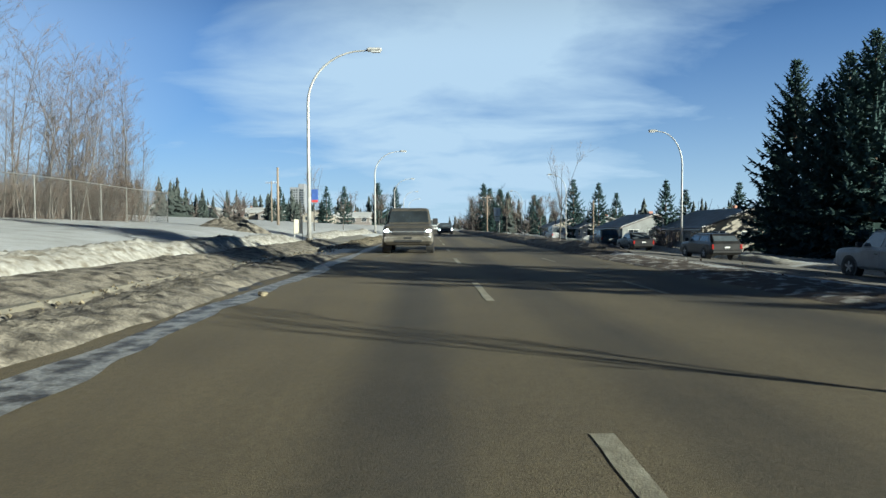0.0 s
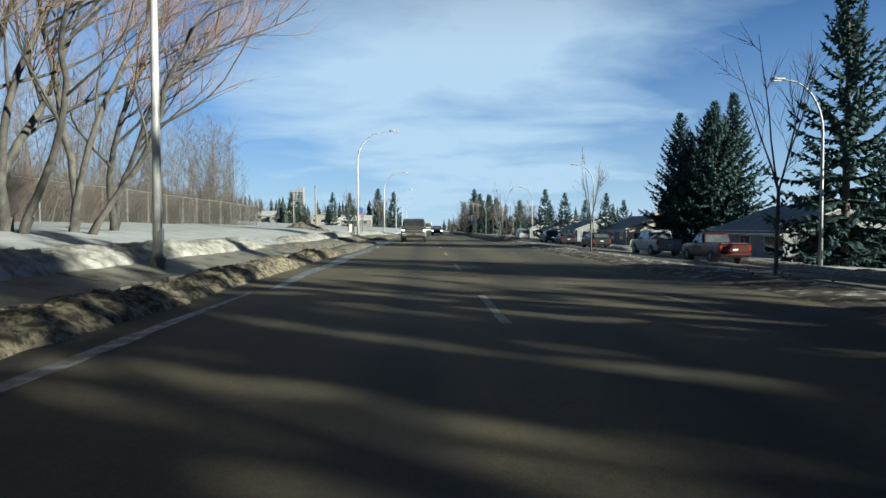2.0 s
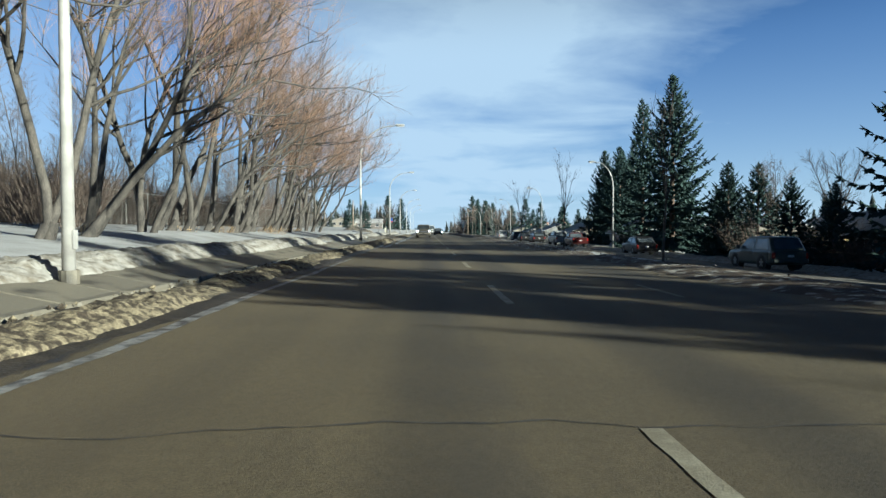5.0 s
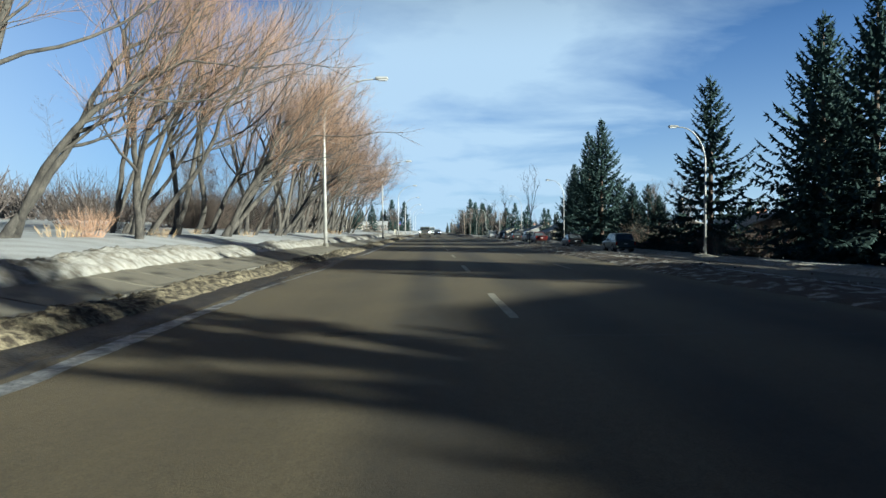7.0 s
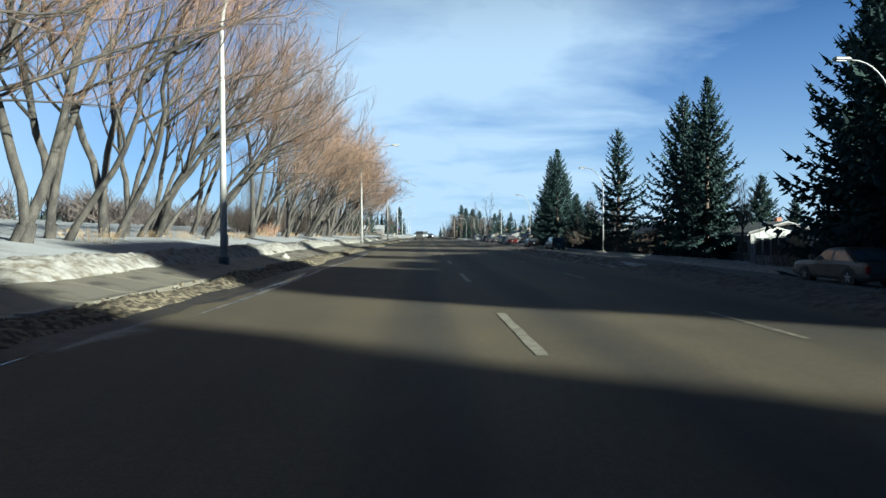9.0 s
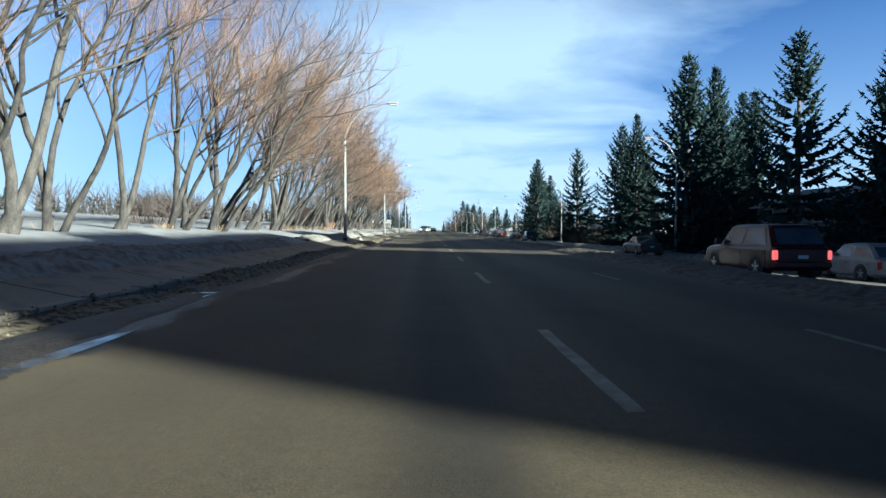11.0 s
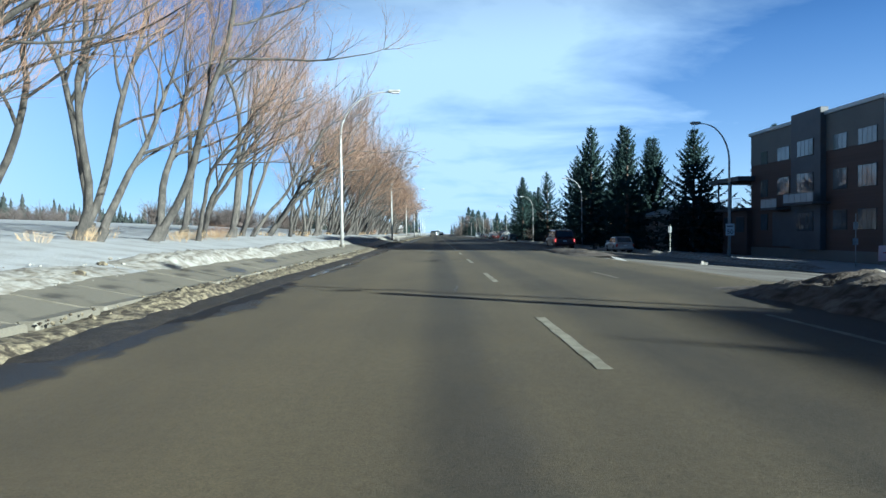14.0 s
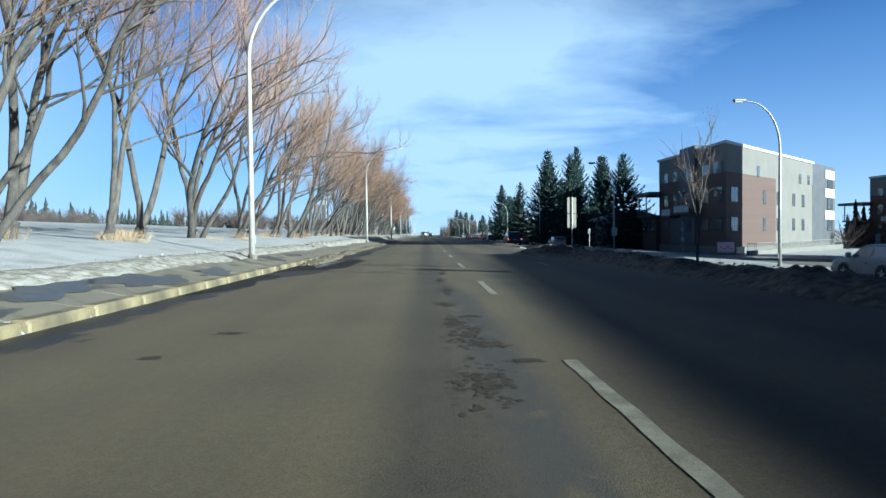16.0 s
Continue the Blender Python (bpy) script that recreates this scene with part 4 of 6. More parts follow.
def scatter(kinds, spots, r, lo=0.85, hi=1.15):
    """The first of each kind takes the first spots, copies take the others."""
    for i, (x, y, *z) in enumerate(spots):
        s = r.uniform(lo, hi)
        k = i % len(kinds)
        zz = z[0] if z else lie(x, y)
        m = Matrix.Translation((x, y, zz)) @ Matrix.Rotation(r.uniform(0, 6.28), 4, "Z")
        if i < len(kinds):
            kinds[k].matrix_basis = m @ Matrix.Scale(s, 4)
        else:
            copy_thing(kinds[k], m).scale = (s, s, s)


POPLARS = [sapling(20 + s, h, "poplar_tree", "slim bare poplar in a thicket behind the fence", "thicket poplars", M_THIN, 0.10, 0.85, 38, 8, rad=0.045) for s, h in enumerate((9.5, 8.0, 10.5, 7.0, 8.8))]
rs = random.Random(91)
spots = [(rs.uniform(-24, -19.4), rs.uniform(25, 43)) for _ in range(80)] + [(rs.uniform(-25, -19.6), rs.uniform(4, 25)) for _ in range(64)] + [(rs.uniform(-25, -19.6), rs.uniform(-34, 4)) for _ in range(60)] + [(rs.uniform(-40, -27), rs.uniform(-30, 38)) for _ in range(20)]
scatter(POPLARS, spots, rs, 0.5, 1.15)

YOUNG = [sapling(40 + s, h, "boulevard_tree", "young bare boulevard tree with a pale slim trunk", "boulevard trees", M_BARK, 0.4, 0.5, 22, 5, fork=True, rad=0.042) for s, h in enumerate((5.3, 3.9, 5.1))]
scatter(YOUNG, [(7.3, 30.7), (7.2, -2.0), (7.5, -15.4), (7.3, -32.4), (7.2, -186.6), (7.3, 62), (7.3, 98), (-8.5, 62), (-8.6, 46), (7.3, -46.8)], random.Random(3), 0.95, 1.05)


BARE = [sapling(47, 8.6, "bare_tree", "spreading bare tree with a mauve-brown crown on the lawn", "lawn trees", M_BARK, 0.2, 0.7, 150, 12, fork=True, rad=0.12)]
scatter(BARE, [(27.5, -16.5), (29.0, -22.0), (30.5, -57.5)], random.Random(5), 0.85, 1.0)
for x, y, k in ((19.5, 205, 1.5), (24.0, 188, 1.35), (17.5, 236, 1.6), (27.5, 150, 1.2), (22.0, 262, 1.7), (30.0, 210, 1.3), (-14.5, 196, 1.2), (-18.0, 232, 1.4), (-26.0, 214, 1.3), (33.0, 236, 1.5), (25.5, 122, 0.95), (36.0, 176, 1.2)):
    copy_thing(BARE[0], Matrix.Translation((x, y, lie(x, y))) @ Matrix.Rotation(x * 1.7, 4, "Z")).scale = (k, k, k)


def spruce(seed, tall, wide, gaps=0.0, coarse=1.0):
    """A spruce: whorls of drooping boughs hung with sprays, uneven in outline."""
    r = random.Random(seed)
    wood, leaf = Mesh(), Mesh()
    wood.tube([(0, 0, -0.2), (0.03, 0, tall * 0.5), (0, 0.02, tall * 0.97)], [tall * 0.016, tall * 0.010, 0.02], 7)

    def spray(p, d, L, w):
        """A tapering tuft of needles, four thin faces."""
        s = d.cross(Vector((0, 0, 1)))
        s = s.normalized() if s.length > 0.01 else Vector((1, 0, 0))
        u = s.cross(d).normalized()
        a = p + d * L * 0.35
        leaf.add([p + u * w * 0.3, a + s * w, a - s * w * 0.9, a - u * w * 0.8, p + d * L], [(0, 2, 4, 1), (0, 1, 3), (3, 1, 4), (3, 4, 2)])

    z = tall * 0.05
    while z < tall * 0.985:
        k = z / tall
        reach = wide * 1.06 * (1 - k) ** 0.74 * (0.72 + 0.28 * min(1, k * 9)) + 0.12
        n = max(4, int(8 * (1 - k) + 4))
        a0 = r.uniform(0, 6.28)
        for j in range(n):
            if r.random() < gaps * (1 - k * 0.5):
                continue
            a = a0 + 6.283 * j / n + r.uniform(-0.25, 0.25)
            L = reach * r.uniform(0.62, 1.22)
            out = Vector((math.cos(a), math.sin(a), 0))
            drop = 0.55 * (1 - k) + 0.02
            steps = max(2, int(L / (0.46 * coarse)) + 1)
            p = Vector((0, 0, z + r.uniform(-0.12, 0.12)))
            d = (out + Vector((0, 0, 0.15 + 0.55 * k))).normalized()
            prev = p.copy()
            for i in range(steps):
                f = (i + 1) / steps
                d = (d + Vector((0, 0, -drop * 0.62 * (1 - f) + 0.30 * f))).normalized()
                q = prev + d * (L / steps)
                size = coarse * (0.30 + 0.27 * (1 - k)) * (1.15 - 0.45 * f)
                sd = Vector((-out.y, out.x, 0))
                if i > 0 or k > 0.7:
                    for sgn in (-1, 1):
                        spray(prev.lerp(q, r.random()), (d * 0.55 + sd * sgn * r.uniform(0.5, 0.95) + Vector((0, 0, r.uniform(-0.55, -0.05)))).normalized(), size * r.uniform(0.8, 1.3), size * 0.32)
                    spray(prev.lerp(q, r.random()), (d * 0.3 + sd * r.uniform(-0.9, 0.9) + Vector((0, 0, r.uniform(-0.3, 0.35)))).normalized(), size * r.uniform(0.7, 1.2), size * 0.36)
                    spray(prev.lerp(q, 0.5), (d * 0.5 + Vector((r.uniform(-0.25, 0.25), r.uniform(-0.25, 0.25), -0.75))).normalized(), size * r.uniform(0.7, 1.2), size * 0.34)
                if i == steps - 1:
                    spray(prev, d, L / steps * 1.7, size * 0.32)
                if i > 0:
                    bw, qw = sd * size * 0.62, sd * size * 0.62 * (1.25 - f)
                    leaf.add([prev - bw, prev + bw, q + qw, q - qw], [(0, 1, 2, 3)])
                prev = q
        z += coarse ** 0.7 * (0.31 + 0.28 * (1 - k)) * r.uniform(0.8, 1.2) * (1 + gaps)
    for j in range(5):
        spray(Vector((0, 0, tall * (0.94 + 0.012 * j))), Vector((math.cos(j * 2.2) * 0.35, math.sin(j * 2.2) * 0.35, 1)).normalized(), 0.5, 0.06)
    ob = thing("spruce_tree", "tall dark blue-green spruce with drooping boughs", "tree", "spruces")
    wood.make("trunk", M_TRUNK, ob, True)
    leaf.make("crown", M_NEEDLE, ob)
    return ob


SPRUCES = [spruce(60, 16.5, 4.8, 0.0, 1.25), spruce(61, 15.5, 4.3, 0.22, 1.1), spruce(62, 17.5, 4.7, 0.05, 1.25), spruce(63, 11.0, 3.7, 0.0, 1.2), spruce(64, 15.0, 4.7, 0.03, 1.2), spruce(65, 14.0, 4.2, 0.1, 2.0), spruce(66, 14.0, 3.3, 0.2, 1.8)]
TALL = (16.5, 15.5, 17.5, 11.0, 15.0)
# x, y, which, height factor
STAND = [(34.0, 54.5, 2, 1.03), (36.0, 50.0, 0, 1.06), (32.8, 48.5, 4, 0.98), (36.8, 45.8, 2, 1.08), (33.5, 43.4, 0, 1.04),
         (37, 63, 3, 0.95), (39, 67, 1, 0.72), (40, 33.6, 1, 0.58), (45.0, 31.0, 3, 0.85),
         (26.0, 9.7, 1, 1.17), (24.2, -4.2, 2, 1.0), (31.5, 11.5, 3, 1.0),
         (26.8, -10.0, 3, 0.62), (25.8, -12.6, 3, 0.74), (26.6, -16.0, 3, 0.70), (25.6, -22.4, 3, 0.55), (26.6, -25.6, 3, 0.50),
         (25.4, -35.6, 1, 1.03), (30.4, -43.8, 4, 1.27), (30.9, -49.0, 2, 1.12),
         (44, -36, 3, 0.97), (48.5, -36, 3, 0.7),
         # the next three are added, mostly hidden, to shade the road
         (36.2, -36.0, 2, 0.98), (37.6, -34.2, 4, 1.12),
         (47.6, -90.4, 2, 1.02),
         # here the pair near x 38.5 is added behind others for its shade
         (31.2, -73.6, 2, 1.16), (22.6, -87.2, 4, 1.17), (29.9, -77.2, 0, 0.96), (38.6, -65.0, 2, 1.13), (38.4, -68.2, 4, 1.30), (23.1, -102.7, 1, 0.95), (33.5, -97.2, 4, 1.08),
         (31.5, 79.5, 1, 0.56), (36, 84.0, 3, 0.72), (42, 81, 3, 0.8), (33, 118, 3, 1.0), (30.0, 126, 3, 1.1), (29, 250, 0, 1.05), (25.5, 243, 4, 0.9), (38, 160, 3, 0.95), (34, 190, 3, 1.0), (46, 150, 3, 1.0), (23.5, 262, 2, 1.15), (27, 272, 0, 1.15), (31, 266, 2, 1.05), (20.5, 290, 3, 1.3), (36, 280, 4, 1.2), (24, 205, 3, 0.9), (41, 240, 4, 1.0), (-24, 180, 3, 1.0), (-19, 240, 4, 1.1), (-13.5, 262, 2, 0.95), (-33, 205, 3, 1.1), (-47, 200, 3, 1.0)]
seen_kind = set()
rs = random.Random(15)
for x, y, k, s in STAND:
    if y > 58:  # far off, built more simply
        k, s = 5 + k % 2, s * TALL[k] / 14.0
    m = Matrix.Translation((x, y, lie(x, y))) @ Matrix.Rotation(rs.uniform(0, 6.28), 4, "Z")
    w = s * (0.96 if s > 1.1 else 1.12)  # the tallest stand slimmer
    if k not in seen_kind:
        seen_kind.add(k)
        SPRUCES[k].matrix_basis = m @ Matrix.Diagonal((w, w, s, 1))
    else:
        copy_thing(SPRUCES[k], m).scale = (w, w, s)


# a close row of slender unseen conifers, added for the ragged shadow on the road
for k in range(3, 40):
    x, y = 30.0 + 0.5 * math.sin(k * 2.3), -185.6 - 1.3 * k
    tall = 0.925 + 0.0016 * k + 0.025 * math.sin(k * 1.7) + 0.025 * math.sin(k * 4.1)
    row = copy_thing(SPRUCES[3], Matrix.Translation((x, y, lie(x, y))) @ Matrix.Rotation(k * 1.9, 4, "Z"))
    row.scale = (0.55, 0.55, tall)
    tagged(row, "slender dark unseen conifer added to cast a ragged shadow edge", "tree", "screening conifers")


# low bushes, hedges and withered grass
def bush(seed, tall, wide, mat, name, label, group, count=115, thick=0.012):
    r = random.Random(seed)
    mb = Mesh()
    for i in range(count):
        a, k = r.uniform(0, 6.28), r.random() ** 0.5
        p = Vector((math.cos(a) * k * wide * 0.45, math.sin(a) * k * wide * 0.45, -0.05))
        d = Vector((math.cos(a) * k * 0.7, math.sin(a) * k * 0.7, 1)).normalized()
        L = tall * r.uniform(0.55, 1.05)
        m = p + d * L * 0.5
        mb.tube([p, p + (d + Vector((r.gauss(0, 0.15), r.gauss(0, 0.15), 0.1))).normalized() * L], [thick, thick * 0.3], 3)
        for t in range(3):
            e = side_of(r, d, r.uniform(0.4, 0.9))
            q = p + d * L * r.uniform(0.35, 0.9)
            mb.tube([q, q + e * L * r.uniform(0.15, 0.32)], [thick * 0.6, thick * 0.25], 3)
    ob = thing(name, label, "bush", group)
    mb.make("bush_body", mat, ob)
    return ob


BUSHES = [bush(80, 2.6, 2.8, M_BRUSH, "bush", "bare brown bush standing in the snow", "bushes"), bush(81, 3.4, 3.4, M_BRUSH, "bush", "bare brown bush standing in the snow", "bushes", 140)]
rs = random.Random(8)
spots = [(rs.uniform(-23.5, -19.8), rs.uniform(-36, 41)) for _ in range(90)] + [(26 + rs.uniform(-2, 3), y + rs.uniform(-1.5, 1.5)) for y in (-20, -22.5, -25, -17.5, -28, -38, -40, 12, 60, 64, -70, -73)]
spots += [(31.6, 88), (34.2, 99), (33.5, 131), (-15.2, -40), (-15.5, -62), (-16, -105), (-24.5, 33), (-23, 36)]
scatter(BUSHES, spots, rs, 0.75, 1.2)
TWIGGY = [bush(84, 1.9, 2.0, M_TWIG, "willow_shoots", "clump of upright orange willow shoots in snow", "willow shoots", 120)]
scatter(TWIGGY, [(-10.9, -71.4), (-11.2, -147)], random.Random(2), 0.4, 0.55)
GRASS = [bush(86, 0.42, 0.9, M_STRAW, "grass_tuft", "tuft of withered straw-coloured grass in snow", "grass tufts", 36, 0.006)]
rs = random.Random(6)
scatter(GRASS, [(-10.6 + rs.uniform(-1.2, 1.0), -130 - rs.uniform(0, 75)) for _ in range(36)] + [(-10.6 + rs.uniform(-1.2, 1.0), rs.uniform(-125, -14)) for _ in range(24)], rs, 0.7, 1.3)


# ---- far woods along the horizon, too far to tell single trees apart ----
def far_woods(name, label, spots, mat, seed, cone=True):
    r = random.Random(seed)
    mb = Mesh()
    for x, y, h in spots:
        z = lie(x, y) - 0.5
        w = h * r.uniform(0.14, 0.22) if cone else h * r.uniform(0.3, 0.5)
        if cone:
            n, tiers = 10, 13
            for t in range(tiers):
                k0, k1 = t / tiers, (t + 1.9) / tiers
                rr = w * (1 - k0) ** 0.85 * r.uniform(0.7, 1.25)
                zb = z + h * (0.06 + 0.94 * k0)
                zt = min(z + h, z + h * (0.06 + 0.94 * k1))
                a0 = r.uniform(0, 6)
                vs = [(x + rr * (q_ := r.uniform(0.5, 1.35)) * math.cos(a0 + 6.283 * i / n), y + rr * q_ * math.sin(a0 + 6.283 * i / n), zb + r.uniform(-0.05, 0.03) * h) for i in range(n)] + [(x, y, zt)]
                mb.add(vs, [(i, (i + 1) % n, n) for i in range(n)])
        else:
            for t in range(26):
                a, e = r.uniform(0, 6.28), r.uniform(0.4, 1.3)
                L = h * r.uniform(0.4, 0.62)
                p = Vector((x + r.uniform(-0.3, 0.3) * w, y, z + h * r.uniform(0.0, 0.42)))
                d = Vector((math.cos(a) * math.cos(e), math.sin(a) * math.cos(e), math.sin(e)))
                mb.tube([p, p + d * L], [h * 0.012, h * 0.003], 3)
    ob = mb.make(name, mat)
    return tagged(ob, label, "trees", kind="stuff")


rs = random.Random(12)
far = []
for i in range(300):  # beyond the field
    y = rs.uniform(-260, 330)
    far.append((-rs.uniform(150, 215), y, rs.uniform(5, 13)))
for i in range(170):  # behind the road's end, both sides
    y = rs.uniform(200, 620)
    x = rs.choice((-1, 1)) * rs.uniform(22, 120) + (y - 200) * rs.uniform(-0.05, 0.05)
    far.append((x, y, rs.uniform(6, 15)))
for i in range(90):
    far.append((rs.uniform(-160, -35), rs.uniform(150, 260), rs.uniform(5, 11)))
for i in range(120):
    far.append((rs.uniform(60, 170), rs.uniform(-120, 300), rs.uniform(6, 12)))
far_woods("far_conifers", "distant dark conifers along the horizon", far, M_FAR, 4)
bare = [(-rs.uniform(120, 150), rs.uniform(-170, 60), rs.uniform(4, 8)) for _ in range(240)]
bare += [(rs.choice((-1, 1)) * rs.uniform(16, 90), rs.uniform(150, 560), rs.uniform(7, 13)) for _ in range(110)]
bare += [(rs.uniform(48, 110), rs.uniform(-110, 200), rs.uniform(6, 10)) for _ in range(90)]
bare += [(rs.uniform(-70, -42), rs.uniform(-30, 40), rs.uniform(6, 9)) for _ in range(70)]
far_woods("far_bare_woods", "distant bare brown woods along the horizon", bare, M_FARD, 5, False)

# ---- street lamps ----
def street_lamp(tall, arm, mat, label, group):
    """A tapered davit lamp post, its arm reaching to +x."""
    ob = thing("street_lamp", label, "street lamp", group)
    mb = Mesh()
    mb.tube([(0, 0, -0.3), (0, 0, 0.12)], [0.15, 0.15], 12, cap=True)
    mb.make("base", M_CONC, ob, label="round concrete footing")
    mb = Mesh()
    n = 10
    bend = tall * 0.72
    pts = [(0, 0, 0), (0, 0, bend * 0.5), (0, 0, bend)]
    rad = [0.105, 0.085, 0.068]
    for i in range(1, n + 1):
        a = math.pi / 2 * i / n
        pts.append((arm * (1 - math.cos(a)) * 0.92, 0, bend + (tall - bend) * math.sin(a)))
        rad.append(0.066 - 0.030 * i / n)
    pts.append((arm, 0, tall + 0.03))
    rad.append(0.034)
    mb.tube(pts, rad, 10, cap=True)
    mb.make("pole", mat, ob, True)
    mb = Mesh()
    mb.rbox(arm - 0.08, arm + 0.66, -0.15, 0.15, tall - 0.03, tall + 0.14, 0.06)
    head = mb.make("lamp_head", mat, ob)
    mb = Mesh()
    mb.rbox(arm + 0.12, arm + 0.60, -0.11, 0.11, tall - 0.075, tall - 0.028, 0.02)
    mb.make("lens", M_LENS, head)
    mb = Mesh()
    mb.box(0.095, 0.115, -0.06, 0.06, 0.45, 0.75)
    mb.make("hand_hole_cover", mat, ob)
    return ob


lamp_l = street_lamp(9.2, 2.95, M_POSTW, "tall white-grey davit street lamp beside the pavement", "pavement street lamps")
lamp_l.matrix_basis = pose(-5.6, 27.9, 0.42)
for x, y in ((-5.5, -14.6), (-5.7, -56.4), (-5.65, -98.4), (-5.8, -140.9), (-5.9, -182.0), (-5.8, 69), (-5.8, 111), (-5.8, 153), (-5.8, 195), (-6.1, -223.5)):
    copy_thing(lamp_l, pose(x, y, 0.36))
lamp_r = street_lamp(9.6, 2.1, M_GALV, "galvanised davit street lamp at the far kerb", "far kerb street lamps")
lamp_r.matrix_basis = pose(20.6, 47.2, lie(20.6, 47.2), 0, 0, 180)
# those at y -181.8 and -200.4 are out of view, added for their shadows
for y in (3.6, -45.4, -89.8, -134.6, -167.0, -181.8, -200.4, 90, 134, 178):
    copy_thing(lamp_r, pose(20.6, y, lie(20.6, y), 0, 0, 180))


# ---- signs ----
def text_mesh(body, size, mat, name, parent, m, depth=0.004):
    cu = bpy.data.curves.new(name, "FONT")
    cu.body, cu.size, cu.align_x, cu.align_y, cu.extrude = body, size, "CENTER", "CENTER", depth
    tmp = new(name, cu)
    me = bpy.data.meshes.new_from_object(tmp.evaluated_get(bpy.context.evaluated_depsgraph_get()))
    bpy.data.objects.remove(tmp)
    bpy.data.curves.remove(cu)
    me.materials.append(mat)
    ob = new(name, me)
    ob.parent, ob.matrix_basis = parent, m
    return ob


def sign_post(name, label, x, y, tall, plates, post_mat=None, group=""):
    """plates: (width, z0, z1, material, y offset)."""
    ob = thing(name, label, "road sign", group, pose(x, y, max(lie(x, y), -3)))
    Mesh().tube([(0, 0, -0.4), (0, 0, tall)], [0.03, 0.03], 8, cap=True).make("post", post_mat or M_GALV, ob)
    for w, z0, z1, mat, off in plates:
        Mesh().rbox(-w / 2, w / 2, -0.012 + off, 0.012 + off, z0, z1, 0.03).make("plate", mat, ob)
    return ob


median_sign = sign_post("road_sign", "two white sign plates on a steel post in the median", 6.95, -173.2, 2.75, [(0.45, 1.95, 2.72, M_SIGNBACK, 0.05), (0.45, 1.25, 1.92, M_SIGNBACK, 0.05)])
median_sign.matrix_basis = pose(6.95, -173.2, lie(6.95, -173.2), 0, 0, 5)
Mesh().rbox(-0.05, 0.05, 0.016, 0.034, 1.45, 2.4, 0.02).make("back_brace", M_GALV, median_sign)
s = sign_post("road_sign", "two white sign plates on a steel post in the median", 7.2, 60.6, 2.9, [(0.66, 2.0, 2.85, M_WHITE, 0.05), (0.55, 1.5, 1.95, M_SIGNW, 0.05)])
# speed sign on the lamp at the corner
speed = thing("speed_sign", "white speed limit sign with black numerals on lamp post", "road sign", m=pose(20.6, -134.6 - 0.13, lie(20.6, -134.6)))
plate = Mesh().rbox(-0.31, 0.31, -0.012, 0.012, 1.72, 2.55, 0.03).make("plate", M_WHITE, speed)
text_mesh("50", 0.46, M_BLACK, "numeral", plate, pose(0, -0.016, 1.97, 90, 0, 0))
Mesh().box(-0.22, 0.22, -0.018, -0.012, 2.34, 2.42).make("word_bar", M_BLACK, plate)
sign_post("road_sign", "small parking sign on a thin steel post", 26.0, -140.0, 3.3, [(0.30, 2.3, 2.75, M_SIGNG, 0.03), (0.36, 1.35, 1.75, M_SIGNG, 0.03)])
sign_post("road_sign", "small parking sign on a thin steel post", 21.3, -121.5, 2.6, [(0.30, 1.9, 2.5, M_SIGNG, 0.03)])
sign_post("road_sign", "small dark sign on a thin steel post", 44.0, -143.0, 2.6, [(0.5, 1.6, 2.5, M_SIGNG, 0.03)])
sign_post("road_sign", "thin snow marker stake standing in the bank", 7.9, 26.0, 2.3, [(0.10, 1.9, 2.2, M_SIGNG, 0.03)], M_WOODP)
# white panel and banner by the first lamp
board = thing("notice_board", "small white panel standing beside the lamp post", "board", m=pose(-6.2, 28.2, 0.35))
Mesh().rbox(-0.22, 0.22, -0.02, 0.02, 0.40, 1.10, 0.03).make("panel", M_SIGNW, board)
for dx in (-0.2, 0.2):
    Mesh().tube([(dx, 0.02, -0.3), (dx, 0.02, 0.5)], [0.02, 0.02], 6, cap=True).make("leg", M_GALV, board)
banner = thing("street_banner", "blue and red banner hung from the lamp post", "banner", m=pose(-5.6, 27.9, 0.42))
b_ = Mesh().rbox(0.12, 0.44, -0.008, 0.008, 1.85, 2.5, 0.01).make("cloth", M_BLUE, banner)
Mesh().box(0.125, 0.435, -0.014, -0.009, 1.86, 1.98).make("stripe", M_RED, b_)
for z in (1.85, 2.5):
    Mesh().tube([(0.05, 0, z), (0.46, 0, z)], [0.012, 0.012], 6, cap=True).make("bracket", M_GALV, banner)


def pole(x, y, tall, label, cross=True):
    ob = thing("utility_pole", label, "utility pole", "utility poles", pose(x, y, lie(x, y)))
    Mesh().tube([(0, 0, -0.5), (0, 0, tall)], [0.14, 0.10], 9, cap=True).make("pole", M_WOODP, ob, True)
    if cross:
        for z in (tall - 0.5,):
            arm = Mesh().rbox(-1.1, 1.1, -0.06, 0.06, z, z + 0.12, 0.01).make("cross_arm", M_WOODP, ob)
            for dx in (-0.95, -0.4, 0.4, 0.95):
                Mesh().tube([(dx, 0, z + 0.1), (dx, 0, z + 0.28)], [0.04, 0.03], 7, cap=True).make("insulator", M_LENS, arm)
    return ob


pole(-14.9, 61, 5.8, "pale weathered wooden pole on the snowy verge", False)
for x, y, h in ((47, 24, 9), (45.5, -12, 8.5), (46, 62, 9), (-30, 120, 8), (12.5, 128, 8)):
    pole(x, y, h, "weathered wooden utility pole with a cross-arm")


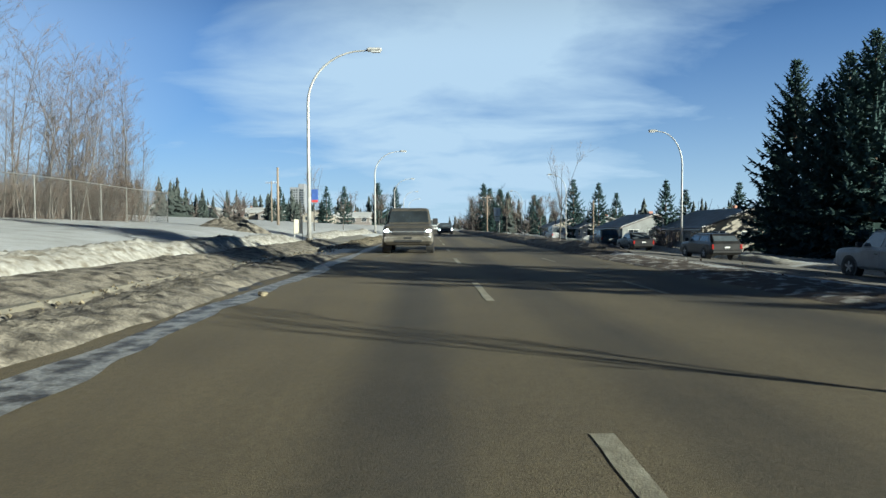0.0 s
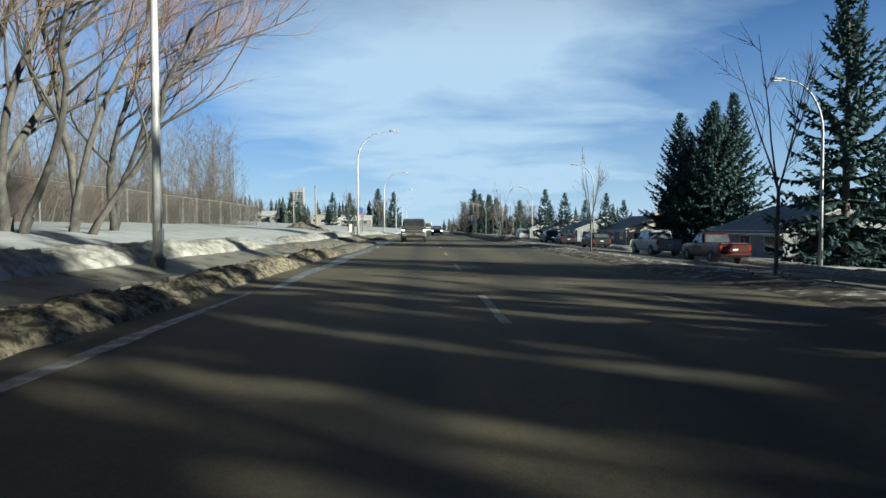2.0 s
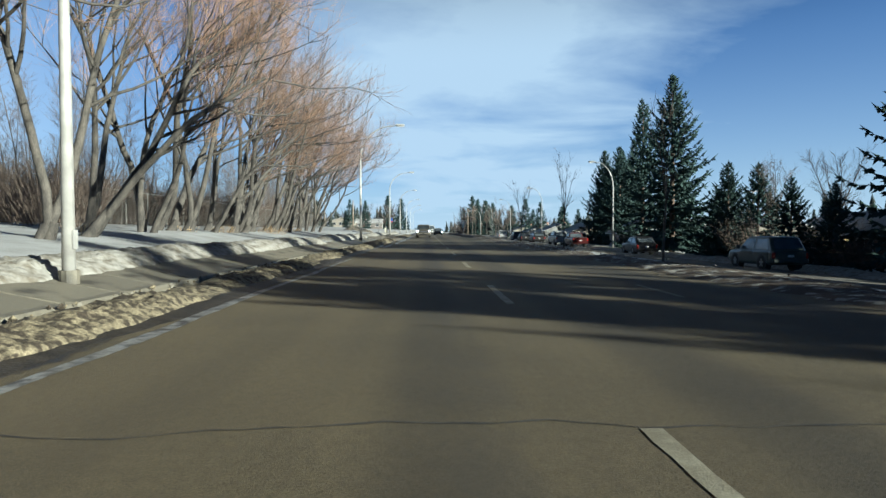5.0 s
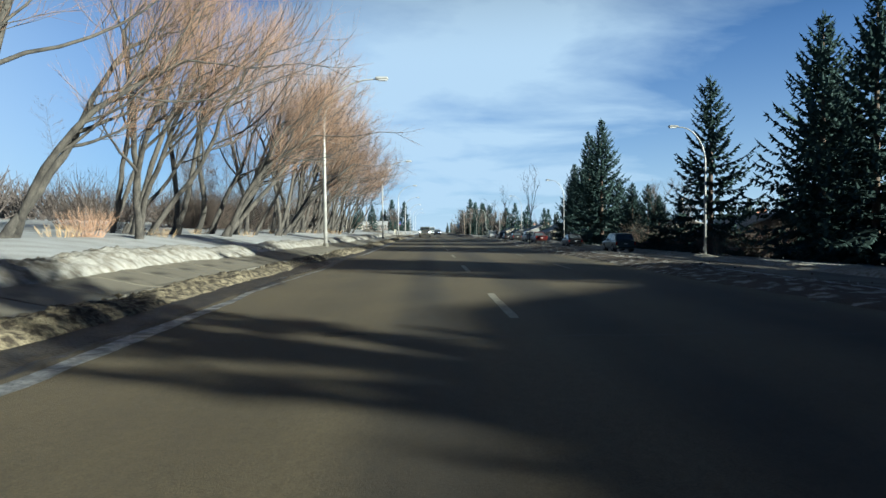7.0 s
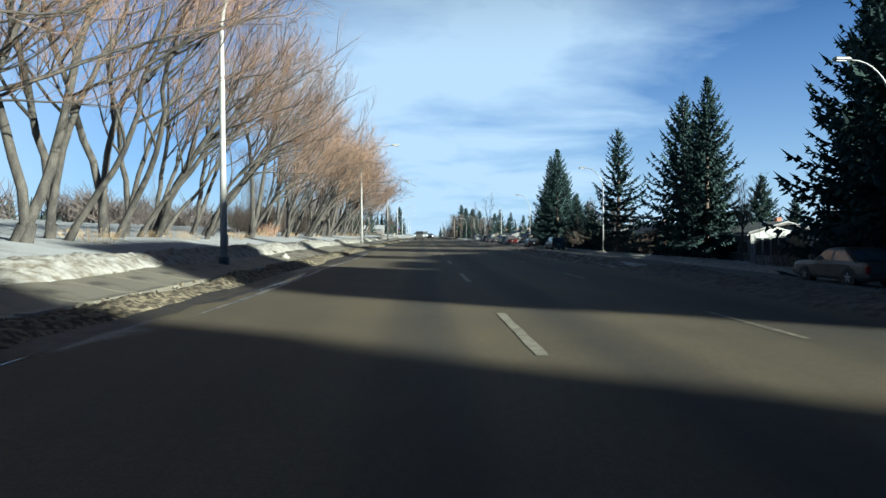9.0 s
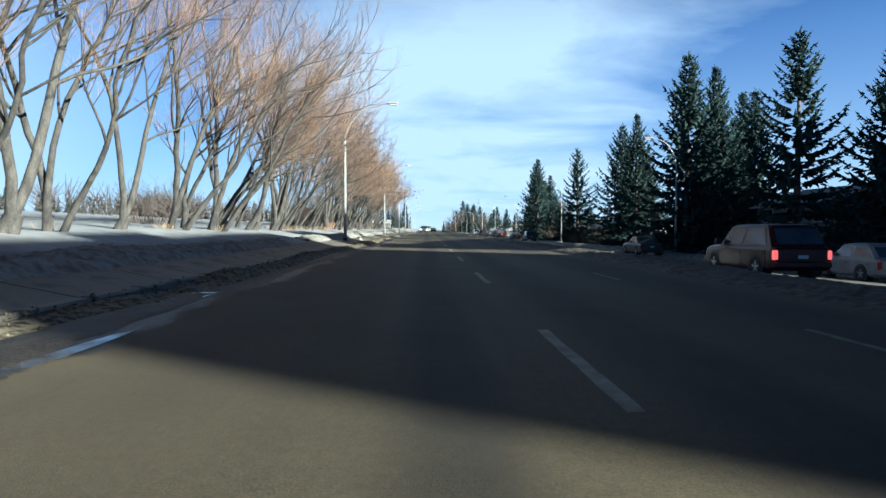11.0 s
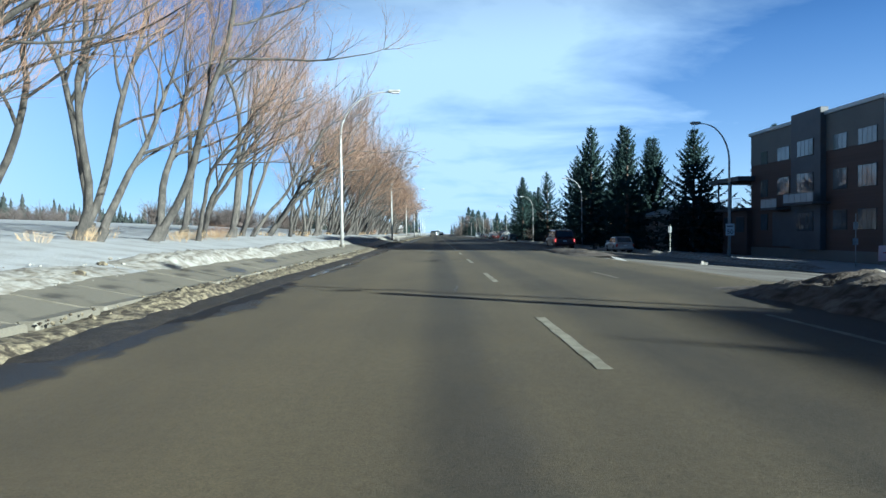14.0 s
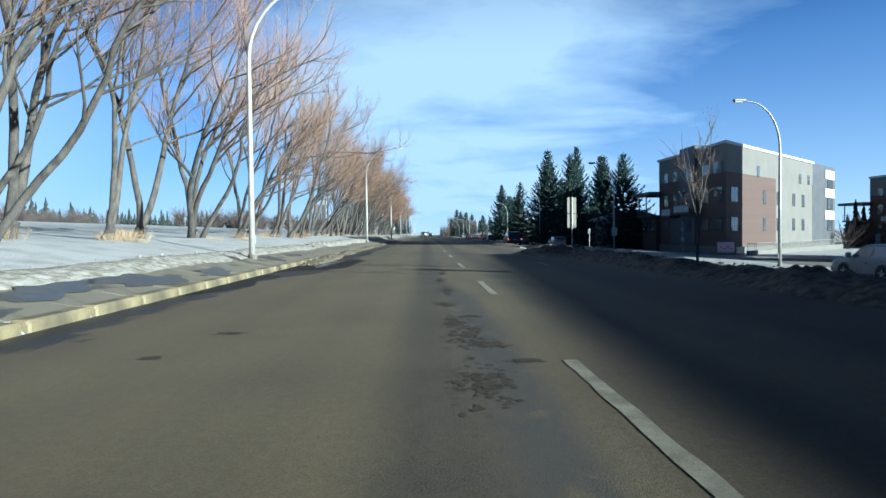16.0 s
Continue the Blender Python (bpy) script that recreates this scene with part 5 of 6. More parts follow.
# ---- chain-link fence along the thicket ----
def fence(x0, y0, x1, y1, tall=2.1):
    ob = thing("chain_link_fence", "chain-link fence on galvanised posts before the thicket", "fence", "thicket fence")
    a, b = Vector((x0, y0, 0)), Vector((x1, y1, 0))
    n = max(1, round((b - a).length / 3.0))
    for i in range(n + 1):
        p = a.lerp(b, i / n)
        z = lie(p.x, p.y)
        Mesh().tube([(p.x, p.y, z - 0.3), (p.x, p.y, z + tall + 0.06)], [0.035, 0.032], 7, cap=True).make("post", M_MESH, ob)
    mb = Mesh()
    mb.tube([(a.lerp(b, i / n).x, a.lerp(b, i / n).y, lie(a.lerp(b, i / n).x, a.lerp(b, i / n).y) + tall) for i in range(n + 1)], [0.024] * (n + 1), 6)
    mb.make("top_rail", M_MESH, ob)
    mb = Mesh()
    L = (b - a).length
    step = 0.115
    cells = int(L / step)
    up = int(tall / step)
    d = (b - a) / L
    for s in (1, -1):  # wires running both ways at a slant
        k = -up
        while k < cells + up:
            s0, s1 = (k, k + up) if s > 0 else (k + up, k)
            za, zb = 0.03, tall - 0.03
            lo, hi = s0 * step, s1 * step
            f0, f1 = 0.0, 1.0
            if hi != lo:
                for lim in (0.0, L):
                    f = (lim - lo) / (hi - lo)
                    if (lim == 0.0) == (hi > lo):
                        f0 = max(f0, f)
                    else:
                        f1 = min(f1, f)
            if f1 - f0 > 0.02:
                pa, pb = a + d * (lo + (hi - lo) * f0), a + d * (lo + (hi - lo) * f1)
                mb.tube([(pa.x, pa.y, lie(pa.x, pa.y) + za + (zb - za) * f0), (pb.x, pb.y, lie(pb.x, pb.y) + za + (zb - za) * f1)], [0.0035, 0.0035], 3)
            k += 1
    mb.make("wire_mesh", M_MESH, ob)
    return ob


fence(-18.6, -30, -18.4, 6)
fence(-18.4, 6, -18.2, 42)
fence(-18.2, 42, -34, 43)

# ---- heap of dirty snow and gravel on the verge ----
def heap(x, y, rad, high, seed):
    mb = Mesh()
    n, rings = 36, 10
    vs = []
    for i in range(rings + 1):
        k = i / rings
        for j in range(n):
            a = 6.283 * j / n
            r_ = rad * k * (1 + 0.25 * noise.noise((math.cos(a) * 1.5, math.sin(a) * 1.5, seed)))
            px, py = x + r_ * math.cos(a), y + r_ * math.sin(a) * 1.3
            h = high * (1 - k * k) * (1 + 0.5 * noise.noise((px * 1.3, py * 1.3, seed)) + 0.3 * noise.noise((px * 3.7, py * 3.7, seed)))
            vs.append((px, py, lie(px, py) - 0.05 + max(0, h)))
    mb.add(vs, [(i * n + j, i * n + (j + 1) % n, (i + 1) * n + (j + 1) % n, (i + 1) * n + j) for i in range(rings) for j in range(n)])
    return tagged(mb.make("snow_mound", M_GRIT), "mound of gravel-dirty snow dumped on the verge", "snow mound")


heap(-11.8, 35.5, 1.9, 0.55, 3)
heap(-9.6, 31.5, 1.4, 0.4, 5)


# ---- houses ----
def bungalow(x, y, turn, wide, deep, eave, pitch, wall, label, roof_mat=None, win=3, storeys=1, hip=False, bare_gable=None):
    """A house whose gable end faces -y at turn 0; wide along x, deep along y."""
    ob = thing("house", label, "house", "houses", pose(x, y, lie(x, y), 0, 0, turn))
    w, d = wide / 2, deep / 2
    rise = w * math.tan(radians(pitch))
    mb = Mesh()
    mb.box(-w, w, -d, d, -0.6, eave)
    wall_ob = mb.make("wall", wall, ob)
    for s in (-1, 1):
        mb = Mesh()
        yy = s * (d - 0.02)
        y2 = s * (d - 0.2)
        mb.add([(-w, yy, eave), (w, yy, eave), (0, yy, eave + rise), (-w, y2, eave), (w, y2, eave), (0, y2, eave + rise)], [(0, 1, 2), (5, 4, 3), (0, 3, 4, 1), (1, 4, 5, 2), (2, 5, 3, 0)])
        mb.make("gable", bare_gable or wall, ob)
    ov = 0.55
    roof = None
    for s in (-1, 1):
        mb = Mesh()
        ring = lambda yy: [(0, yy, eave + rise + 0.02), (s * (w + ov), yy, eave - ov * math.tan(radians(pitch)) + 0.02), (s * (w + ov), yy, eave - ov * math.tan(radians(pitch)) + 0.18), (0, yy, eave + rise + 0.20)]
        mb.loft([ring(-d - ov), ring(d + ov)])
        roof = mb.make("roof", roof_mat or M_SHINGLE, ob)
        mb = Mesh()
        ring2 = lambda yy: [(s * 0.0, yy, eave + rise + 0.205), (s * (w + ov - 0.15), yy, eave - (ov - 0.15) * math.tan(radians(pitch)) + 0.19), (s * (w + ov - 0.2), yy, eave - (ov - 0.2) * math.tan(radians(pitch)) + 0.30), (s * 0.0, yy, eave + rise + 0.33)]
        mb.loft([ring2(-d - ov + 0.12), ring2(d + ov - 0.12)])
        mb.make("roof_snow", M_SNOW, roof)
        Mesh().rbox(s * (w + ov) - 0.06, s * (w + ov) + 0.06, -d - ov, d + ov, eave - ov * math.tan(radians(pitch)) - 0.04, eave - ov * math.tan(radians(pitch)) + 0.12, 0.02).make("gutter", M_WHITE, roof)
    for st in range(storeys):
        z0 = 0.95 + st * 2.7
        for i in range(win):
            cx = -w + wide * (i + 0.5) / win
            window(ob, cx, -d, z0, 1.5 if i != 1 else 2.2, 1.25)
        for i in range(3):
            window(ob, -w, -d + deep * (i + 0.5) / 3, z0, 1.6, 1.2, axis="x")
    dr = Mesh().rbox(-w - 0.05, -w + 0.02, 0.9 + deep * 0.05, 1.85 + deep * 0.05, 0.0, 2.05, 0.02).make("door", M_DOOR, ob)
    Mesh().rbox(-w - 0.11, -w - 0.05, 1.68 + deep * 0.05, 1.74 + deep * 0.05, 0.95, 1.08, 0.015).make("handle", M_CHROME, dr)
    Mesh().rbox(w * 0.3 - 0.3, w * 0.3 + 0.3, -0.3, 0.3, eave + rise * 0.3, eave + rise + 0.8, 0.03).make("chimney", M_BRICK, ob)
    return ob


def window(parent, cx, cy, z0, w, h, axis="y", mull=2, frame_mat=None):
    """A window set into a wall that faces -y (axis y) or -x (axis x)."""
    def bx(a0, a1, n0, n1, z0_, z1_, b=0.015):
        return Mesh().rbox(a0, a1, cy + n0, cy + n1, z0_, z1_, b) if axis == "y" else Mesh().rbox(cx + n0, cx + n1, a0, a1, z0_, z1_, b)
    c = cx if axis == "y" else cy
    win = bx(c - w / 2 - 0.06, c + w / 2 + 0.06, -0.035, 0.05, z0 - 0.06, z0 + h + 0.06).make("window", frame_mat or M_WHITE, parent)
    for i in range(mull):
        a = c - w / 2 + w * i / mull + 0.025
        bx(a, a + w / mull - 0.05, -0.046, 0.0, z0 + 0.02, z0 + h - 0.02, 0.005).make("pane", M_GLASS, win)
    return win


bungalow(34.5, 98, 0, 10, 13, 2.5, 20, M_STUCCO, "pale stucco bungalow with a snowy roof on the far lawn")
bungalow(36.5, 74, 0, 11, 14, 2.6, 20, M_CREAM, "cream bungalow with a low snowy roof on the far lawn")
bungalow(35.0, 27.5, 0, 12, 12, 2.5, 20, M_STUCCO, "grey bungalow with a low snowy gable roof")
bungalow(41, 12, 0, 10, 12, 2.5, 18, M_CREAM, "cream bungalow half hidden behind spruces")
bungalow(33.7, -27, 0, 7.4, 10, 2.6, 20, M_SIDE, "dark-clad bungalow with a snow-edged gable")
bungalow(50, 6, 0, 10, 10, 2.6, 24, M_YELLOW, "yellowish bungalow behind the spruces")
home = bungalow(36.9, -50.4, 0, 7.2, 6.4, 2.9, 15, M_PANEL, "white-panelled bungalow with tall front windows and yellow side", win=0, bare_gable=M_WHITE)
Mesh().box(0.3, 3.58, -3.26, -3.2, -0.5, 2.9).make("front_wall", M_YELLOW, home, label="yellow brick front wall")
Mesh().box(-3.58, 0.3, -3.25, -3.2, -0.5, 2.9).make("front_wall", M_WHITE, home, label="white panelled front wall")
for i in range(4):
    window(home, -2.75 + i * 0.82, -3.25, 0.75, 0.68, 1.75, mull=1)
bungalow(41.5, -61, 0, 8, 9, 2.6, 16, M_STUCCO, "pale bungalow with a snowy roof between the spruces")
bungalow(37.4, -86, 0, 9.5, 12, 5.2, 16, M_SIDE, "dark two-storey house behind the spruces", storeys=2)
bungalow(35, 125, 0, 10, 13, 2.5, 20, M_STUCCO, "pale bungalow with a snowy roof far down the road")
bungalow(34, 150, 0, 10, 13, 2.5, 20, M_CREAM, "cream bungalow with a snowy roof far down the road")
for i, (x, y) in enumerate(((-82, 236), (-67, 238), (-57, 236), (-95, 232), (-38, 222), (-27, 232))):
    bungalow(x, y, 90 if i % 2 else 0, 10, 12, 2.6, 18, (M_STUCCO, M_CREAM, M_SIDE)[i % 3], "small bungalow with a snowy roof beyond the field")

# far tower block
tower = thing("tower_block", "pale grey apartment tower far beyond the houses", "building", m=pose(-163, 800, 0))
Mesh().rbox(-9, 1.5, -8, 8, 0, 50, 0.2).make("wall", M_TOWER, tower)
Mesh().rbox(1.5, 9, -7, 8, 0, 54.5, 0.2).make("wall", M_TOWER, tower)
for f in range(15):
    for x0 in (-7.5, -4.5, -1.5, 3.0, 6.0):
        Mesh().box(x0, x0 + 1.8, -8.15, -7.0, 3 + f * 3.05, 4.6 + f * 3.05).make("window", M_GLASS, tower)


# ---- apartment building at the corner ----
def apartment(A, B, C, z0, roof, name_label):
    """Corner A nearest the road junction; A-B runs along the road, A-C along the side street."""
    ob = thing("apartment_building", name_label, "building", "apartment buildings")
    A, B, C = Vector((*A, 0)), Vector((*B, 0)), Vector((*C, 0))
    D = C + (B - A)
    base = roof - 3.35  # foot of the pale top storey

    def prism(name, corners, za, zb, mat, parent=ob, grow=0.0):
        c = sum(corners, Vector()) / len(corners)
        cs = [c + (p - c) * (1 + grow / (p - c).length) for p in corners]
        return Mesh().loft([[(p.x, p.y, za) for p in cs], [(p.x, p.y, zb) for p in cs]]).make(name, mat, parent)

    E = A.lerp(C, 0.37)  # end of the brown cladding on the street side
    F = E + (B - A)
    G = A.lerp(C, 0.73)
    H = G + (B - A)
    prism("foundation", [A, C, D, B], z0 - 1, z0 + 1.1, M_PANEL, grow=0.12)
    prism("wall", [A, E, F, B], z0 + 1.1, base, M_CLAD)
    prism("wall", [E, G, H, F], z0 + 1.1, base, M_PANEL)
    prism("wall", [A, G, H, B], base, roof, M_PANEL, grow=0.03)
    prism("wall", [G, C, D, H], z0 + 1.1, roof + 0.15, M_NAVY, grow=0.05)
    roof_ob = prism("roof", [A, G, H, B], roof, roof + 0.30, M_WHITE, grow=0.35)
    prism("roof_snow", [A, G, H, B], roof + 0.30, roof + 0.38, M_SNOW, roof_ob)
    u1, u2 = (B - A).normalized(), (C - A).normalized()
    n1, n2 = Vector((u1.y, -u1.x, 0)), Vector((u2.y, -u2.x, 0))
    n1 = n1 if n1.x < 0 else -n1
    n2 = n2 if n2.y < 0 else -n2

    def on(P, u, n, s0, s1, za, zb, n0, n1_, name, mat, parent=ob, b=0.02):
        m = Matrix(((u.x, n.x, 0, P.x), (u.y, n.y, 0, P.y), (0, 0, 1, 0), (0, 0, 0, 1)))
        return Mesh().rbox(s0, s1, n0, n1_, za, zb, b, turn=m).make(name, mat, parent)

    def pane_window(P, u, n, s, w, za, h, mull):
        win = on(P, u, n, s - w / 2, s + w / 2, za, za + h, -0.05, 0.06, "window", M_BLACK)
        for i in range(mull):
            a = s - w / 2 + 0.05 + (w - 0.05) * i / mull
            on(P, u, n, a, a + (w - 0.05) / mull - 0.05, za + 0.06, za + h - 0.06, 0.0, 0.07, "pane", M_SKYGLASS, win, 0.004)

    floors = [z0 + 2.95, z0 + 6.55, z0 + 10.1]
    L1, L2 = (B - A).length, (C - A).length
    k2 = L2 / 48.8
    for k, (z, h) in enumerate(zip(floors, (1.8, 1.9, 1.45))):
        road_side = ((1.8, 2.3, 4), (5.3, 1.9, 3), (14.2, 2.2, 3), (17.9, 1.4, 2))
        for c, w, n in road_side:
            pane_window(A, u1, n1, c, w, z, h, n)
        street_side = ((11.0, 1.0, 1), (29.0, 1.2, 1), (33.4, 1.1, 1)) if k == 2 else ((2.6, 2.2, 2), (13.4, 1.1, 1), (19.2, 1.7, 2), (26.0, 1.2, 1), (30.6, 1.3, 1))
        for c, w, n in street_side:
            pane_window(A, u2, n2, c * k2, w, z, h, n)
        # charcoal end bay with pale panels between its windows
        on(A, u2, n2, 42.6 * k2, 48.2 * k2, z + h, z + h + 1.5, 0.05, 0.16, "panel", M_WHITE)
        pane_window(A + n2 * 0.08, u2, n2, 45.6 * k2, 3.2, z - 0.1, h, 2)
    # charcoal bay, balconies and small canopy on the road side
    on(A, u1, n1, 7.3, 12.0, z0 + 1.1, roof + 0.75, -0.2, 0.55, "bay", M_NAVY)
    for z, h in zip(floors, (1.9, 2.0, 1.6)):
        pane_window(A + n1 * 0.55, u1, n1, 9.6, 2.6, z - 0.1, h, 4)
    for z, s0, s1 in ((floors[1] - 1.2, 6.6, 11.4), (floors[1] - 1.5, 12.6, 15.6)):
        bal = on(A, u1, n1, s0, s1, z, z + 0.20, 0, 1.7, "balcony", M_NAVY)
        on(A, u1, n1, s0, s1, z + 1.10, z + 1.16, 1.62, 1.69, "rail", M_GALV, bal)
        n_ = round((s1 - s0) / 0.95)
        for i in range(n_):
            a = s0 + (s1 - s0) * i / n_
            on(A, u1, n1, a + 0.03, a + (s1 - s0) / n_ - 0.03, z + 0.24, z + 1.06, 1.64, 1.67, "glass_panel", M_FROST, bal, 0.005)
    on(A, u1, n1, 12.3, 16.0, z0 + 1.3, floors[0] + 1.9, -0.1, 0.18, "cladding_panel", M_NAVY)
    # terrace wing at the far end: deck, rail and floating roof slab
    deck = floors[1] - 1.0
    on(A, u1, n1, L1 - 0.2, L1 + 5.6, z0 - 0.5, deck - 0.3, -6, 0.6, "wing", M_CLAD)
    ter = on(A, u1, n1, L1 - 0.2, L1 + 6.0, deck - 0.3, deck, -6, 1.4, "terrace", M_NAVY)
    on(A, u1, n1, L1 - 0.2, L1 + 6.0, deck + 1.04, deck + 1.10, 1.3, 1.36, "rail", M_GALV, ter)
    for i in range(13):
        on(A, u1, n1, L1 - 0.15 + i * 0.5, L1 - 0.11 + i * 0.5, deck - 0.03, deck + 1.06, 1.31, 1.35, "baluster", M_GALV, ter, 0.005)
    on(A, u1, n1, L1 - 0.8, L1 + 6.6, deck + 3.0, deck + 3.5, -6, 1.9, "canopy", M_NAVY)
    for c in (L1 + 5.6, L1 + 2.5):
        on(A, u1, n1, c, c + 0.16, deck, deck + 3.0, 1.0, 1.16, "column", M_NAVY)
    for c in (L1 + 1.3, L1 + 4.2):
        pane_window(A + n1 * 0.6, u1, n1, c, 1.9, floors[0] - 0.2, 1.8, 3)
    Mesh().tube([(A.x + 4, A.y + L1 * 0.72, roof), (A.x + 4, A.y + L1 * 0.72, roof + 1.5)], [0.25, 0.25], 12, cap=True).make("flue", M_GALV, ob)
    Mesh().tube([(A.x + 4, A.y + L1 * 0.72, roof + 1.5), (A.x + 4, A.y + L1 * 0.72, roof + 1.7)], [0.34, 0.34], 12, cap=True).make("flue_cap", M_GALV, ob)
    # railing over the basement ramp along the street
    ramp = on(A, u2, n2, 2.5, L2 * 0.97, z0 - 0.4, z0 + 0.55, 1.5, 1.75, "ramp_wall", M_PANEL)
    on(A, u2, n2, 2.5, L2 * 0.97, z0 + 1.42, z0 + 1.48, 1.58, 1.64, "rail", M_GALV, ramp)
    k = 2.6
    while k < L2 * 0.97:
        on(A, u2, n2, k, k + 0.05, z0 + 0.5, z0 + 1.45, 1.59, 1.63, "baluster", M_GALV, ramp, 0.005)
        k += 0.75
    return ob


flat = apartment((36.0, -128.4), (35.7, -107.7), (71.4, -94.8), -1.95, 11.6, "three-storey apartment block in brown cladding and pale panels")
# the next two stand out of view, placed for the shade they cast
apartment((36.1, -254.0), (39.4, -195.8), (68.0, -265.0), -2.0, 11.95, "unseen long apartment block added to cast shade on the road")
apartment((56.0, -177.4), (55.7, -151.0), (70.0, -186.0), -2.0, 22.5, "unseen taller apartment block added to shade the road")
back = copy_thing(flat, pose(50, 24, -0.8))



def block(x0, x1, y0, y1, roof, label):
    """A plain flat-roofed block of flats added for its shade, its long sides along the road."""
    ob = thing("apartment_building", label, "building", "apartment buildings")
    Mesh().rbox(x0, x1, y0, y1, -3.0, roof, 0.05).make("wall", M_PANEL, ob)
    Mesh().rbox(x0 - 0.3, x1 + 0.3, y0 - 0.3, y1 + 0.3, roof, roof + 0.35, 0.04).make("roof", M_WHITE, ob)
    for f in range(int((roof + 0.5) / 3.1)):
        z = -0.8 + 3.1 * f
        for k in range(3):
            c = y0 + (y1 - y0) * (k + 0.5) / 3
            win = Mesh().rbox(x0 - 0.05, x0 + 0.05, c - 0.8, c + 0.8, z, z + 1.6, 0.01).make("window", M_BLACK, ob)
            Mesh().rbox(x0 - 0.07, x0, c - 0.72, c + 0.72, z + 0.07, z + 1.53, 0.004).make("pane", M_SKYGLASS, win)
            c = x0 + (x1 - x0) * (k + 0.5) / 3
            win = Mesh().rbox(c - 0.8, c + 0.8, y0 - 0.05, y0 + 0.05, z, z + 1.6, 0.01).make("window", M_BLACK, ob)
            Mesh().rbox(c - 0.72, c + 0.72, y0 - 0.07, y0, z + 0.07, z + 1.53, 0.004).make("pane", M_SKYGLASS, win)
    return ob


# both are kept from sight and added so their shadows darken the road
block(53.0, 58.0, -80.6, -75.4, 16.6, "pale block hidden behind the corner building, added for its shade")
block(55.0, 57.2, -144.6, -136.8, 22.4, "unseen tall pale block added to cast shade on the road")

board2 = thing("site_sign", "pink and white advertising board on the apartment lawn", "sign", m=pose(34.6, -131.3, lie(34.6, -131)))
Mesh().rbox(-1.0, 1.0, -0.04, 0.04, 0.35, 1.55, 0.03).make("panel", M_PINK, board2)
Mesh().rbox(1.25, 2.2, -0.04, 0.04, 0.2, 0.95, 0.03).make("panel", M_SIGNW, board2)
for dx in (-0.9, 0.9, 1.35, 2.1):
    Mesh().tube([(dx, 0.06, -0.4), (dx, 0.06, 0.8)], [0.04, 0.04], 6, cap=True).make("post", M_WOODP, board2)
for i, sx in enumerate((-0.7, -0.3, 0.1, 0.5)):
    Mesh().box(sx, sx + 0.28, -0.047, -0.041, 0.95 - 0.2 * (i % 2), 1.05 - 0.2 * (i % 2)).make("word_bar", M_RED, board2)

# ---- vehicles ----
def ring_at(y, w, z0, z1, sh=0.7, tuck=0.90):
    """Cross-section of a body: flat sides, rounded shoulders."""
    zs = z0 + (z1 - z0) * sh
    half = [(w * tuck, z0), (w * 0.99, z0 + 0.10), (w, (z0 + zs) / 2), (w * 0.985, zs), (w * 0.95, zs + (z1 - zs) * 0.7), (w * 0.86, z1)]
    return [(x, y, z) for x, z in half] + [(-x, y, z) for x, z in reversed(half)]


def wheel(parent, x, y, rad, wide, side):
    mb = Mesh()
    prof = [(0.62, 0.5), (0.90, 0.5), (0.985, 0.42), (1.0, 0.25), (1.0, -0.25), (0.985, -0.42), (0.90, -0.5), (0.62, -0.5)]
    n = 22
    rings = []
    for k, o in prof:
        rings.append([(x + o * wide, y + rad * k * math.cos(6.283 * i / n), rad + rad * k * math.sin(6.283 * i / n)) for i in range(n)])
    mb.loft(rings, caps=False)
    w = mb.make("wheel", M_RUBBER, parent, True)
    mb = Mesh()
    xo = x + side * wide * 0.40
    mb.loft([[(xo, y + rad * 0.63 * math.cos(6.283 * i / n), rad + rad * 0.63 * math.sin(6.283 * i / n)) for i in range(n)],
             [(xo - side * 0.06, y + rad * 0.60 * math.cos(6.283 * i / n), rad + rad * 0.60 * math.sin(6.283 * i / n)) for i in range(n)]])
    for i in range(5):
        a = 6.283 * i / 5
        t = Matrix.Translation((xo + side * 0.012, y, rad)) @ Matrix.Rotation(a, 4, "X")
        mb.rbox(-0.012, 0.012, -rad * 0.10, rad * 0.10, 0, rad * 0.58, 0.01, turn=t)
    mb.make("rim", M_RIM, w)
    return w


def quad_panel(parent, name, mat, p, off=0.012, inset=0.0):
    """A thin slab over four corner points, standing proud of the body."""
    p = [Vector(v) for v in p]
    c = sum(p, Vector()) / 4
    p = [v + (c - v) * inset for v in p]
    n = (p[1] - p[0]).cross(p[3] - p[0]).normalized()
    a, b = [v + n * off for v in p], [v - n * 0.02 for v in p]
    return Mesh().loft([b, a]).make(name, mat, parent)


